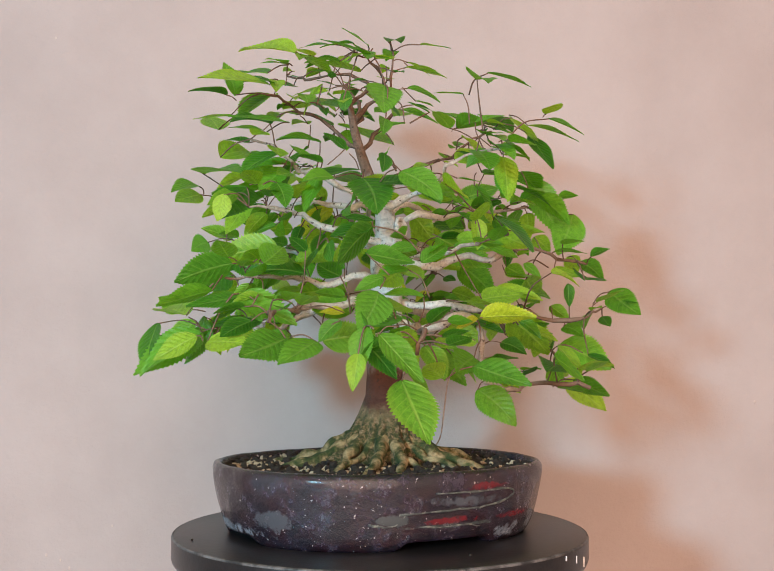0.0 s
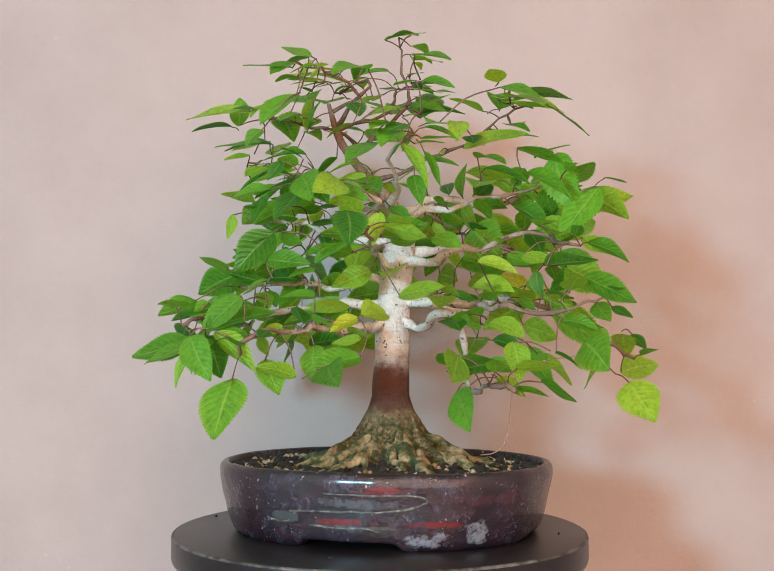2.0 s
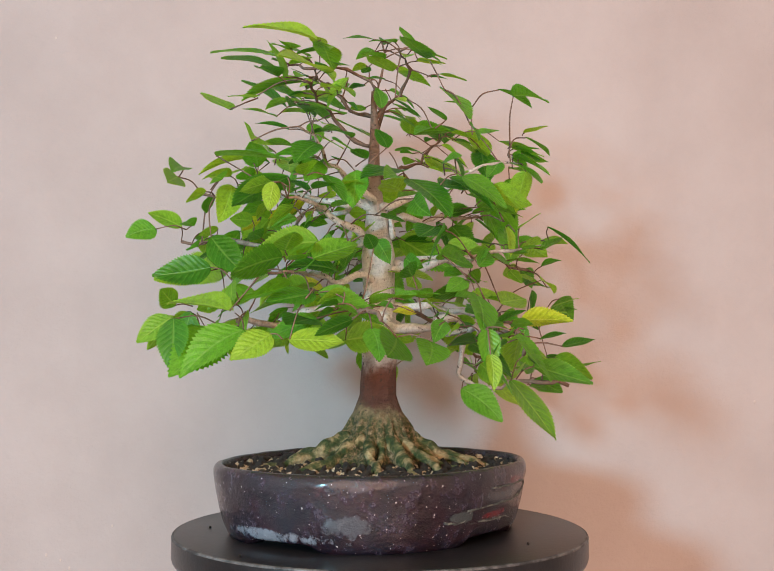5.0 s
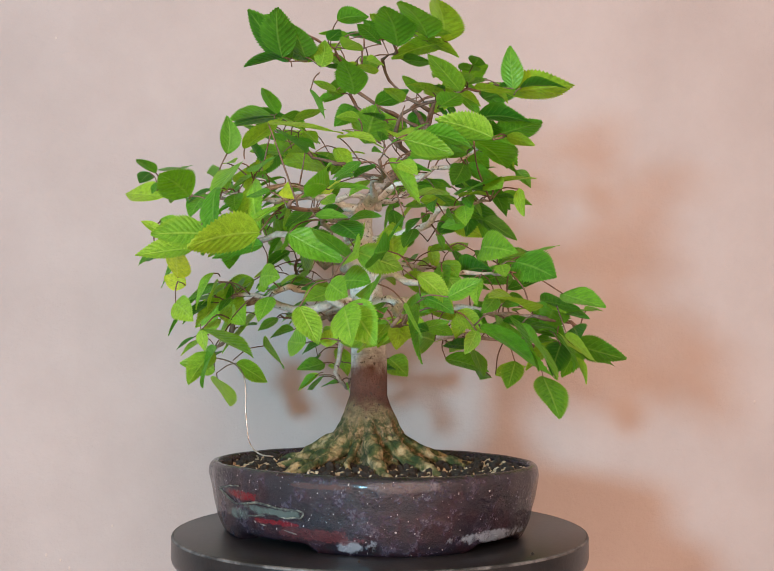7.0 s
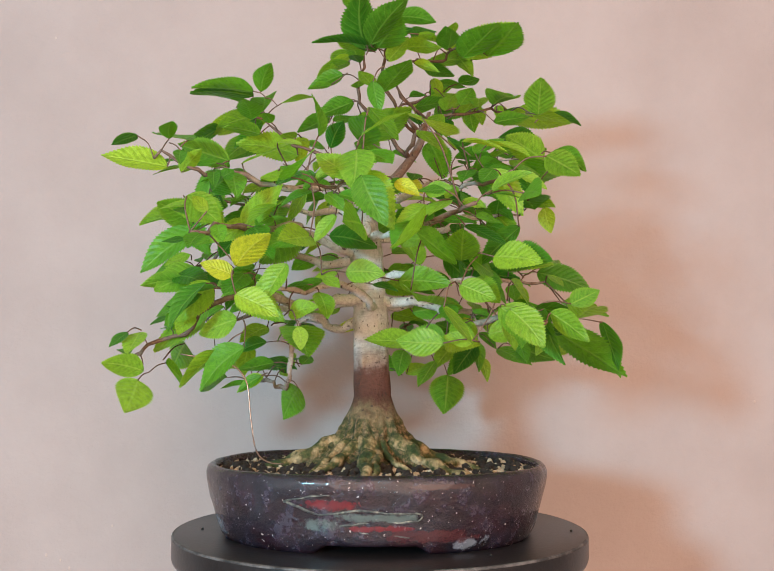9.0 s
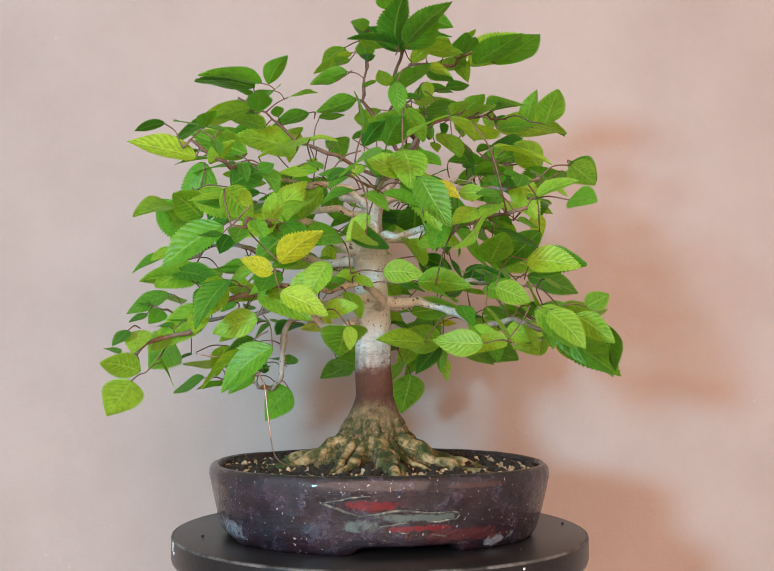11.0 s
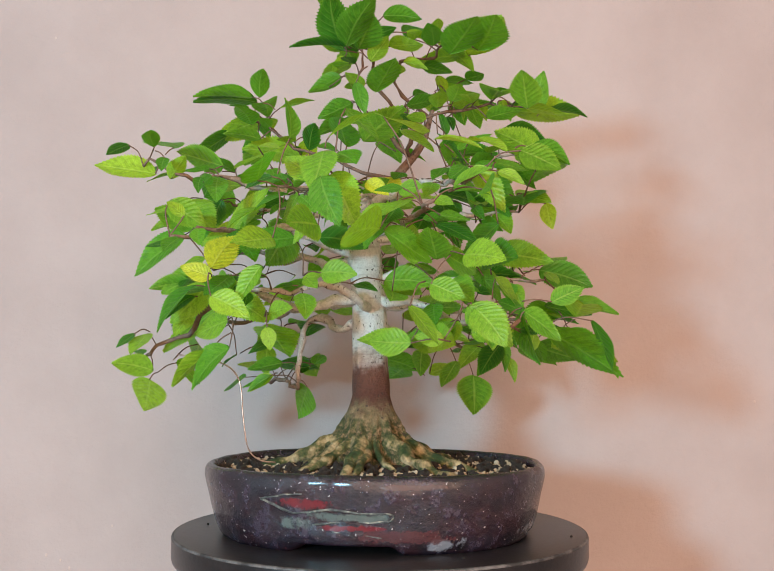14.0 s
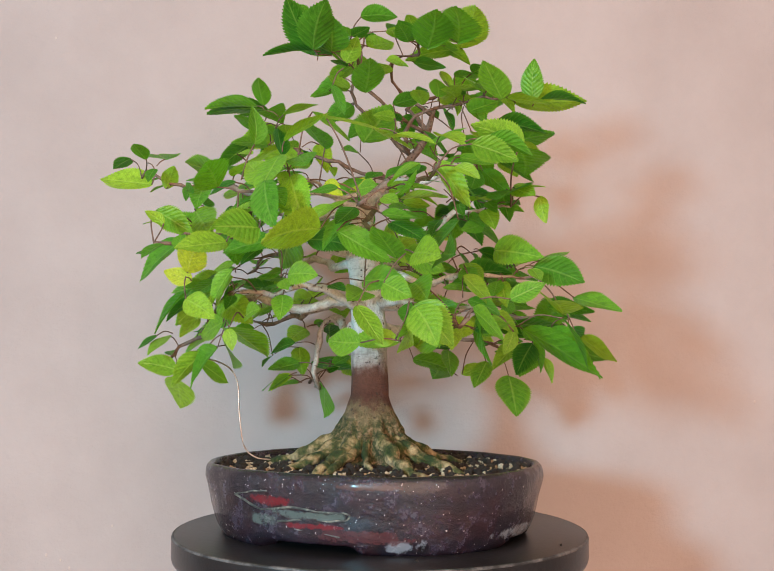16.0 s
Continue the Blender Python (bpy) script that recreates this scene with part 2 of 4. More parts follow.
# ---- mesh helpers ----
def linked(name, bm, material, parent=None, label="", smooth=True):
    me = bpy.data.meshes.new(name)
    bmesh.ops.recalc_face_normals(bm, faces=bm.faces)
    bm.to_mesh(me)
    bm.free()
    for mt in material if isinstance(material, tuple) else (material,):
        me.materials.append(mt)
    if smooth:
        for poly in me.polygons:
            poly.use_smooth = True
    ob = new(name, me)
    ob.parent = parent
    if label:
        ob["label"] = label
    return ob


def part(name, bm, material, parent, label=""):
    return linked(name, bm, material, parent, label)


def smooth_line(pts, steps=5):
    """A Catmull-Rom line through the points."""
    p = [Vector(q) for q in pts]
    p = [2 * p[0] - p[1]] + p + [2 * p[-1] - p[-2]]
    out = []
    for i in range(1, len(p) - 2):
        for k in range(steps):
            t = k / steps
            a, b, c, d = p[i - 1], p[i], p[i + 1], p[i + 2]
            out.append(0.5 * (2 * b + (c - a) * t + (2 * a - 5 * b + 4 * c - d) * t * t + (3 * b - a - 3 * c + d) * t ** 3))
    out.append(p[-2])
    return out


def tube(bm, line, r0, r1, sides=7, knobs=0.0, seed=0, power=1.0):
    """A tapering closed tube along a line, with uneven girth."""
    rings, n = [], len(line)
    up = Vector((0.13, 0.21, 1)).normalized()
    for i, q in enumerate(line):
        ahead = (line[min(i + 1, n - 1)] - line[max(i - 1, 0)]).normalized()
        x = ahead.cross(up)
        if x.length < 0.1:
            x = ahead.cross(Vector((1, 0, 0)))
        x.normalize()
        y = x.cross(ahead)
        r = r0 + (r1 - r0) * (i / (n - 1)) ** power
        ring = []
        for k in range(sides):
            a = 2 * math.pi * k / sides
            off = x * math.cos(a) + y * math.sin(a)
            w = 1 + knobs * noise.noise((q + off * r) * 90 + Vector((seed, 0, 0)))
            ring.append(bm.verts.new(q + off * r * w))
        rings.append(ring)
    for a, b in zip(rings, rings[1:]):
        for k in range(sides):
            bm.faces.new((a[k], a[(k + 1) % sides], b[(k + 1) % sides], b[k]))
    bm.faces.new(rings[0][::-1])
    bm.faces.new(rings[-1])


def lathe(bm, profile, sides=96):
    """A closed turned body; profile of (radius, z) from the axis below to the axis above."""
    rings = []
    for r, z in profile:
        if r < 1e-6:
            rings.append([bm.verts.new((0, 0, z))])
        else:
            rings.append([bm.verts.new((r * math.cos(2 * math.pi * k / sides), r * math.sin(2 * math.pi * k / sides), z)) for k in range(sides)])
    for a, b in zip(rings, rings[1:]):
        for k in range(sides):
            j = (k + 1) % sides
            if len(a) == 1:
                bm.faces.new((a[0], b[k], b[j]))
            elif len(b) == 1:
                bm.faces.new((a[k], a[j], b[0]))
            else:
                bm.faces.new((a[k], a[j], b[j], b[k]))


def slab(name, lo, hi, material, label):
    bm = bmesh.new()
    bmesh.ops.create_cube(bm, size=1)
    for v in bm.verts:
        v.co = Vector([l + (h - l) * (c + 0.5) for l, h, c in zip(lo, hi, v.co)])
    return tagged(linked(name, bm, material, None, "", False), label, name.split("_")[0], kind="structure")


# ---- the room ----
NORTH = slab("wall_north", (-1.7, 0.28, -0.9), (1.7, 0.40, 1.75), WALL, "pale peach painted plaster wall with faint stains")
# Everything but the north wall is unseen, added for bounced light and reflections.
slab("wall_south", (-1.7, -2.62, -0.9), (1.7, -2.5, 1.75), WALL, "plain peach plaster wall, unseen, added to bounce light")
slab("wall_west", (-1.82, -2.62, -0.9), (-1.7, 0.40, 1.75), WALL, "plain peach plaster wall, unseen, added to bounce light")
slab("wall_east", (1.7, -2.62, -0.9), (1.82, 0.40, 1.75), WALL, "plain peach plaster wall, unseen, added to bounce light")
slab("floor", (-1.7, -2.5, -1.0), (1.7, 0.28, -0.9), FLOOR, "brown wooden floor, unseen, added to close the room")
slab("ceiling", (-1.82, -2.62, 1.75), (1.82, 0.40, 1.85), WALL, "plain pale plaster ceiling, unseen, added to bounce light")


def wall_marks(wall):
    for x, z, r in ((-0.367, 0.495, 0.0012), (-0.360, -0.076, 0.0014), (-0.345, -0.082, 0.0012), (0.41, 0.09, 0.0012), (-0.29, -0.045, 0.0010), (-0.335, -0.09, 0.0014)):
        bm = bmesh.new()
        bmesh.ops.create_icosphere(bm, subdivisions=2, radius=r, matrix=Matrix.Translation((x, 0.28, z)) @ Matrix.Diagonal((1, 0.25, 1.5, 1)))
        part("wall_mark", bm, MARK, wall)


wall_marks(NORTH)

# ---- the turntable ----
def turntable():
    thing = tagged(new("turntable"), "black painted round turntable with scuffed edge and paint specks", "turntable")
    bm = bmesh.new()
    R, T = 0.1625, 0.0205
    lathe(bm, [(0, -T), (R - 0.004, -T), (R - 0.001, -T + 0.001), (R, -T + 0.004), (R, -0.0016), (R - 0.0004, -0.0005), (R - 0.0016, 0), (0.09, 0), (0, 0)], 128)
    part("disc", bm, DISC, thing)
    rnd = random.Random(5)
    for az, n in ((31, 2), (327, 3), (137, 2)):
        for k in range(n):
            bm = bmesh.new()
            a = radians(az + rnd.uniform(-7, 7))
            w, h = rnd.uniform(0.0006, 0.0016), rnd.uniform(0.001, 0.005)
            z = rnd.uniform(-0.013, -0.003)
            c = [(a - w / R, z - h), (a + w / R, z - h * 1.1), (a + w * 1.2 / R, z + h * 0.5), (a - w * 0.7 / R, z + h * 0.6)]
            inner = [bm.verts.new((math.cos(q) * (R - 0.0005), math.sin(q) * (R - 0.0005), zz)) for q, zz in c]
            outer = [bm.verts.new((math.cos(q) * (R + 0.0004), math.sin(q) * (R + 0.0004), zz)) for q, zz in c]
            bm.faces.new(outer)
            for i in range(4):
                j = (i + 1) % 4
                bm.faces.new((inner[i], inner[j], outer[j], outer[i]))
            part("paint_speck", bm, PAINT, thing, "white paint speck on the edge")
    bm = bmesh.new()
    lathe(bm, [(R - 0.0020, -0.0001), (R - 0.0017, 0.00012), (R - 0.0003, -0.0005), (R + 0.00012, -0.0018), (R - 0.0002, -0.0020)], 128)
    part("worn_edge", bm, WORN, thing, "worn grey edge")
    for az, r in ((-64, 0.128), (150, 0.135), (30, 0.14), (200, 0.15)):
        a = radians(az)
        bm = bmesh.new()
        bmesh.ops.create_icosphere(bm, subdivisions=1, radius=0.0011, matrix=Matrix.Translation((r * math.cos(a), r * math.sin(a), 0.0006)))
        part("soil_crumb", bm, SOIL, thing)
    return thing


def stand():
    thing = tagged(new("turntable_stand"), "dark plain round stand under the turntable", "stand")
    bm = bmesh.new()
    lathe(bm, [(0, -0.9), (0.16, -0.9), (0.16, -0.88), (0.05, -0.86), (0.04, -0.5), (0.04, -0.06), (0.07, -0.03), (0.07, -0.0205), (0, -0.0205)], 48)
    part("pedestal", bm, DISC, thing)
    return thing


# ---- the pot ----
POT_C, POT_AZ = Vector((-0.001, 0.008, 0)), radians(26)
POT_A, POT_B = 0.1315, 0.1140


def pot_point(a, z, out=0.0):
    """A point of the pot's outer side at the angle a from its long axis."""
    f = min(max(z / 0.053, 0), 1)
    grow = 0.912 + 0.093 * min(f / 0.85, 1) ** 0.75 - 0.015 * (1 - min(f / 0.2, 1))
    e = 2.25
    c, s = math.cos(a), math.sin(a)
    r = (abs(c / (POT_A * grow)) ** e + abs(s / (POT_B * grow)) ** e) ** (-1 / e) + out
    return POT_C + Vector((r * math.cos(a + POT_AZ), r * math.sin(a + POT_AZ), z))


def foot_gap(a):
    """How far the foot is cut away at an angle: 1 within the four openings."""
    best = 0
    for mid, half in ((88, 20), (270, 20), (0, 14), (180, 14)):
        d = abs((math.degrees(a) - mid + 180) % 360 - 180)
        best = max(best, min(max((half - d) / 4 + 0.5, 0), 1))
    return best


def pot():
    thing = tagged(new("bonsai_pot"), "dark plum glazed oval bonsai pot with red streaks", "pot")
    bm = bmesh.new()
    uv = bm.loops.layers.uv.new("UVMap")
    n, rings = 192, []
    levels = [(0.0, 0), (0.003, 0), (0.008, 0), (0.014, 0), (0.022, 0), (0.030, 0), (0.038, 0), (0.0445, 0), (0.0490, -0.0002), (0.0520, -0.0012),
              (0.0538, -0.0030), (0.0543, -0.0052), (0.0534, -0.0072), (0.0505, -0.0082), (0.046, -0.0084), (0.040, -0.0084)]
    for z, out in levels:
        ring = []
        for k in range(n):
            a = 2 * math.pi * k / n
            zz = z + (0.0062 * foot_gap(a) * max(0, 1 - z / 0.016) if out == 0 else 0)
            q = pot_point(a, zz, out)
            q += (q - POT_C).normalized() * (0.0012 * noise.noise(q * 45) + 0.0006 * noise.noise(q * 150))
            q.z = zz + (0.0005 * noise.noise(q * 40) if z > 0.02 else 0)
            ring.append(bm.verts.new(q))
        rings.append(ring)
    inner = []
    for k in range(n):
        a = 2 * math.pi * k / n
        q = pot_point(a, 0.0, -0.012)
        inner.append(bm.verts.new((q.x, q.y, 0.0062 * foot_gap(a))))
    rings.insert(0, inner)
    for a, b in zip(rings, rings[1:]):
        for k in range(n):
            f = bm.faces.new((a[k], a[(k + 1) % n], b[(k + 1) % n], b[k]))
            for l, (u, w) in zip(f.loops, ((k, a), (k + 1, a), (k + 1, b), (k, b))):
                l[uv].uv = (u / n, l.vert.co.z / 0.054)
    bm.faces.new(rings[-1])
    part("body", bm, GLAZE, thing)

    def ridge(way, r, seed, material):
        bm = bmesh.new()
        line = []
        for i, (a, z, _) in enumerate(smooth_line([(a, z * 1000, 0) for a, z in way], 5)):
            line.append(pot_point(radians(a), z / 1000 + 0.0008 * noise.noise(Vector((i * 0.4, seed, 3))), -r * 0.35))
        tube(bm, line, r, r * 0.7, 6, 0.6, seed)
        part("ridge", bm, material, thing, "raised crusty glaze ridge")

    # the outlined slot of each long side, and a crusty drip beside it
    ridge(((248.6, 0.0262), (258, 0.0270), (270, 0.0274), (280, 0.0280), (288, 0.0290), (294, 0.0312), (298.5, 0.0345), (297.5, 0.0382), (292, 0.0400), (280, 0.0394), (262, 0.0400)), 0.0010, 1, TEAL)
    ridge(((238, 0.0200), (243, 0.0180), (248, 0.0200), (251, 0.0258)), 0.0009, 3, TEAL)
    ridge(((256, 0.0172), (266, 0.0160), (276, 0.0165), (283, 0.0140)), 0.0007, 5, TEAL)
    ridge(((58, 0.0362), (63, 0.0330), (69, 0.0282), (76, 0.0290), (84, 0.0312), (92, 0.0296), (99, 0.0290), (104.5, 0.0292), (106, 0.0266), (103.5, 0.0238), (96, 0.0230), (88, 0.0226), (77, 0.0204)), 0.0009, 10, TEAL)
    ridge(((58, 0.0362), (66, 0.0398), (74, 0.0412)), 0.0006, 12, TEAL)
    ridge(((84, 0.0160), (94, 0.0145), (102, 0.0122)), 0.0006, 14, TEAL)
    return thing


def soil_height(x, y):
    d = math.hypot(x - 0.003, y - 0.009)
    return 0.0475 + 0.010 * max(0, 1 - d / 0.085) ** 1.3 + 0.0020 * noise.noise(Vector((x * 60, y * 60, 0)))


def soil():
    thing = tagged(new("potting_soil"), "dark compost with pale pumice grit filling the pot", "soil")
    bm = bmesh.new()
    rings, n, m = [], 96, 22
    for i in range(1, m + 1):
        ring = []
        for k in range(n):
            a = 2 * math.pi * k / n
            q = POT_C + (pot_point(a, 0.05, -0.0080) - POT_C) * (i / m)
            ring.append(bm.verts.new((q.x, q.y, soil_height(q.x, q.y) + 0.0016 * noise.noise(Vector((q.x * 210, q.y * 210, 2))))))
        rings.append(ring)
    for a, b in zip(rings, rings[1:]):
        for k in range(n):
            bm.faces.new((a[k], a[(k + 1) % n], b[(k + 1) % n], b[k]))
    bm.faces.new(rings[0])
    low = [bm.verts.new((v.co.x, v.co.y, 0.0405)) for v in rings[-1]]
    for k in range(n):
        bm.faces.new((rings[-1][k], rings[-1][(k + 1) % n], low[(k + 1) % n], low[k]))
    bm.faces.new(low)
    part("compost", bm, SOIL, thing)
    rnd = random.Random(11)

    def crumbs(name, count, lo, hi, material, spread, label):
        verts, faces = [], []
        ico = bmesh.new()
        bmesh.ops.create_icosphere(ico, subdivisions=1, radius=1)
        base = [v.co.copy() for v in ico.verts]
        tris = [[v.index for v in f.verts] for f in ico.faces]
        ico.free()
        for _ in range(count):
            a, f = rnd.uniform(0, 2 * math.pi), rnd.uniform(0.12, 1) ** spread
            q = POT_C + (pot_point(a, 0.05, -0.0105) - POT_C) * f
            s = rnd.uniform(lo, hi)
            turn = Euler([rnd.uniform(0, 6) for _ in range(3)]).to_matrix()
            at = Vector((q.x, q.y, soil_height(q.x, q.y) + s * 0.35))
            k = len(verts)
            sc = Vector((rnd.uniform(0.7, 1.3), rnd.uniform(0.6, 1.1), rnd.uniform(0.6, 1)))
            verts += [at + turn @ Vector((p.x * sc.x, p.y * sc.y, p.z * sc.z)) * s * rnd.uniform(0.8, 1.15) for p in base]
            faces += [[k + i for i in t] for t in tris]
        me = bpy.data.meshes.new(name)
        me.from_pydata(verts, [], faces)
        me.materials.append(material)
        ob = new(name, me)
        ob.parent = thing
        tagged(ob, label, kind="stuff")

    crumbs("grit", 1500, 0.0006, 0.0031, GRIT, 0.42, "pale tan pumice grit")
    crumbs("compost_crumb", 1300, 0.0008, 0.0048, SOIL, 0.5, "dark compost crumbs")
    return thing


# ---- the tree ----
tree = tagged(new("bonsai_tree"), "small broadleaf bonsai tree with pale bark and serrated green leaves", "bonsai tree")
ROOTS = ((2, 0.074, 0.0060, 0.25), (20, 0.056, 0.0034, -0.2), (44, 0.084, 0.0062, -0.2), (68, 0.060, 0.0040, 0.2), (90, 0.066, 0.0046, -0.15), (108, 0.076, 0.0068, 0.12),
                                              (122, 0.072, 0.0042, -0.1), (134, 0.056, 0.0032, 0.2), (160, 0.078, 0.0066, 0.1), (186, 0.060, 0.0036, 0.25), (202, 0.088, 0.0058, -0.15), (226, 0.064, 0.0050, 0.3),
                                              (246, 0.058, 0.0034, -0.2), (264, 0.068, 0.0056, -0.1), (280, 0.064, 0.0036, 0.35), (290, 0.074, 0.0048, -0.3), (312, 0.058, 0.0036, 0.1), (326, 0.080, 0.0064, 0.12), (346, 0.062, 0.0040, -0.2))
SPINE = [(0.003, 0.009, 0.040), (0.003, 0.009, 0.052), (0.003, 0.009, 0.062), (0.003, 0.009, 0.073), (0.003, 0.009, 0.086), (0.003, 0.009, 0.105), (0.004, 0.009, 0.135), (0.004, 0.010, 0.165),
         (0.005, 0.012, 0.195), (0.006, 0.015, 0.220), (0.006, 0.017, 0.243), (0.000, 0.010, 0.264), (-0.012, -0.008, 0.286), (-0.022, -0.026, 0.312), (-0.028, -0.034, 0.342)]
GIRTH = [0.050, 0.043, 0.0335, 0.0268, 0.0225, 0.0150, 0.0142, 0.0138, 0.0128, 0.0138, 0.0102, 0.0068, 0.0048, 0.0036, 0.0016]


def trunk():
    bm = bmesh.new()
    line = smooth_line(SPINE, 10)
    sides, rings = 120, []
    for i, q in enumerate(line):
        t = min(i / 10, len(GIRTH) - 1.001)
        r = GIRTH[int(t)] + (GIRTH[int(t) + 1] - GIRTH[int(t)]) * (t % 1)
        flare = max(0, min(1, (0.092 - q.z) / 0.03))
        ring = []
        for k in range(sides):
            a = 2 * math.pi * k / sides
            d = Vector((math.cos(a), math.sin(a), 0))
            lobes = -0.30 + 0.62 * max(t_ * 170 * math.exp(-(((math.degrees(a) - z_ + 180) % 360 - 180) / 9.5) ** 2) for z_, r_, t_, b_ in ROOTS)
            w = 1 + flare * lobes + 0.07 * noise.noise(Vector((d.x * 2, d.y * 2, q.z * 45))) + 0.12 * flare * noise.noise((q + d * r) * 110) + 0.13 * flare * noise.noise((q + d * r) * 240)
            ring.append(bm.verts.new(q + d * r * w))
        rings.append(ring)
    for a, b in zip(rings, rings[1:]):
        for k in range(sides):
            bm.faces.new((a[k], a[(k + 1) % sides], b[(k + 1) % sides], b[k]))
    bm.faces.new(rings[0][::-1])
    bm.faces.new(rings[-1])
    part("trunk", bm, BARK, tree, "pale grey bark above a brown mossy base")


def root(az, reach, thick, bend=0.0, seed=0, start=0.022, top=0.070):
    a = radians(az)
    pts = []
    for f, z in ((0, top), (0.25, top - 0.008), (0.5, None), (0.75, None), (1.0, None)):
        b = a + bend * f
        r = start + (reach - start) * f
        x, y = 0.003 + r * math.cos(b), 0.009 + r * math.sin(b)
        ground = soil_height(x, y)
        lift = {0.5: 0.0055, 0.75: 0.0032, 1.0: -0.002}.get(f, 0)
        pts.append((x, y, max(z, ground) if z else ground + lift))
    bm = bmesh.new()
    line = smooth_line(pts, 9)
    for i in range(4, len(line)):
        line[i] = line[i] + 0.0035 * noise.noise_vector(line[i] * 55)
    tube(bm, line, thick * 1.0, thick * 0.36, 14, 0.55, seed)
    part("root", bm, ROOT, tree, "tan surface root with green moss")


def scar(at, out, size):
    bm = bmesh.new()
    out = Vector(out).normalized()
    x = out.cross(Vector((0, 0, 1))).normalized()
    y = x.cross(out)
    for ring, r in ((1.0, 0.0022), (0.45, 0.0016)):
        line = [Vector(at) + (x * math.cos(a) + y * 1.2 * math.sin(a)) * size * ring for a in [2 * math.pi * k / 18 for k in range(19)]]
        tube(bm, line, r, r, 8, 0.6, 4)
    part("pruning_scar", bm, LIMB, tree, "round healed pruning scar")


BOUGHS = []


def polar(r, az, z):
    return Vector((0.004 + r * math.cos(radians(az)), 0.011 + r * math.sin(radians(az)), z))


def spine_at(z):
    """The middle of the trunk at a height."""
    low, high = max((q for q in SPINE if q[2] <= z), key=lambda q: q[2]), min((q for q in SPINE if q[2] > z), key=lambda q: q[2], default=SPINE[-1])
    f = min((z - low[2]) / max(high[2] - low[2], 0.001), 1)
    return Vector(low).lerp(Vector(high), f)


def limb(pts, r0, r1, material=None):
    """A bough through points of (radius, azimuth, height)."""
    line = smooth_line([spine_at(pts[0][2])] + [polar(*q) for q in pts[1:]], 5)
    bm = bmesh.new()
    if material:
        r0 *= 0.72
    for i in range(1, len(line) - 1):
        line[i] = line[i] + 0.0095 * noise.noise_vector(line[i] * 34) + 0.003 * noise.noise_vector(line[i] * 120)
    tube(bm, line, r0 * 0.98, r1 * 0.95, 10, 0.65, len(BOUGHS), 0.5)
    ob = part("branch", bm, material or LIMB, tree)
    BOUGHS.append((ob, line, []))


def leaf_mesh(seed, material, wide, curl, fold):
    rnd = random.Random(seed)
    bm = bmesh.new()
    uv = bm.loops.layers.uv.new("UVMap")
    rows, n = [], 40
    cols = (-1, -0.86, -0.5, 0, 0.5, 0.86, 1)
    lean = rnd.uniform(-0.05, 0.05)
    for i in range(n + 1):
        v = i / n
        w = wide * 0.5 * max(math.sin(math.pi * min(v ** 0.84, 1)), 0) ** 0.78 * (1.10 - 0.34 * v)
        tooth = 1.045 if i % 2 else 0.90
        row = []
        for c in cols:
            x = c * w * (tooth if abs(c) == 1 else 1) + lean * math.sin(math.pi * v)
            y = v + (0.022 if abs(c) == 1 and i % 2 else 0)
            z = fold * abs(c) * w - curl * v * v + 0.012 * math.sin(v * 9 + c * 2 + seed) * abs(c)
            z += 0.0009 * math.sin((v - abs(c) * w * 0.8) * 18 * math.pi) * min(abs(c) * 2, 1)
            row.append((bm.verts.new((x, y, z)), (0.5 + 0.5 * c, v)))
        rows.append(row)
    for p, q in zip(rows, rows[1:]):
        for k in range(len(cols) - 1):
            loop = (p[k], p[k + 1], q[k + 1], q[k])
            f = bm.faces.new([c[0] for c in loop])
            for l, c in zip(f.loops, loop):
                l[uv].uv = c[1]
    bmesh.ops.remove_doubles(bm, verts=bm.verts, dist=0.003)
    me = bpy.data.meshes.new("leaf")
    bm.normal_update()
    bm.to_mesh(me)
    bm.free()
    me.materials.append(material)
    for poly in me.polygons:
        poly.use_smooth = True
    return me


LEAF_MESHES = [[leaf_mesh(7 * t + s, LEAVES[t], w, c, f) for s, (w, c, f) in enumerate(((0.60, 0.10, 0.25), (0.66, 0.16, 0.14), (0.57, 0.22, 0.32), (0.70, 0.05, 0.10)))]
               for t in range(3)]
PICK = random.Random(21)


def leaf(x, y, z, yaw, dip, roll, length, tone):
    """One leaf by its base, its heading and dip, its roll about the midrib and its length; it hangs on a twig of the nearest bough."""
    base = Vector((x, y, z))
    ob = new("leaf", PICK.choice(LEAF_MESHES[tone]))
    turn = Euler((0, 0, radians(yaw - 90))).to_matrix() @ Euler((radians(dip), 0, 0)).to_matrix() @ Euler((0, radians(-roll), 0)).to_matrix()
    ob.matrix_basis = Matrix.LocRotScale(base, turn.to_quaternion(), Vector((length * PICK.uniform(0.92, 1.08), length, length)))
    best = min(((base - q).length + (0.012 if i < len(l) // 3 else 0), k, i) for k, (o, l, tw) in enumerate(BOUGHS) for i, q in enumerate(l))
    branch, line, twigs = BOUGHS[best[1]]
    ob.parent = branch
    twigs.append((line[best[2]].copy(), base, turn @ Vector((0, 1, 0))))
    return ob


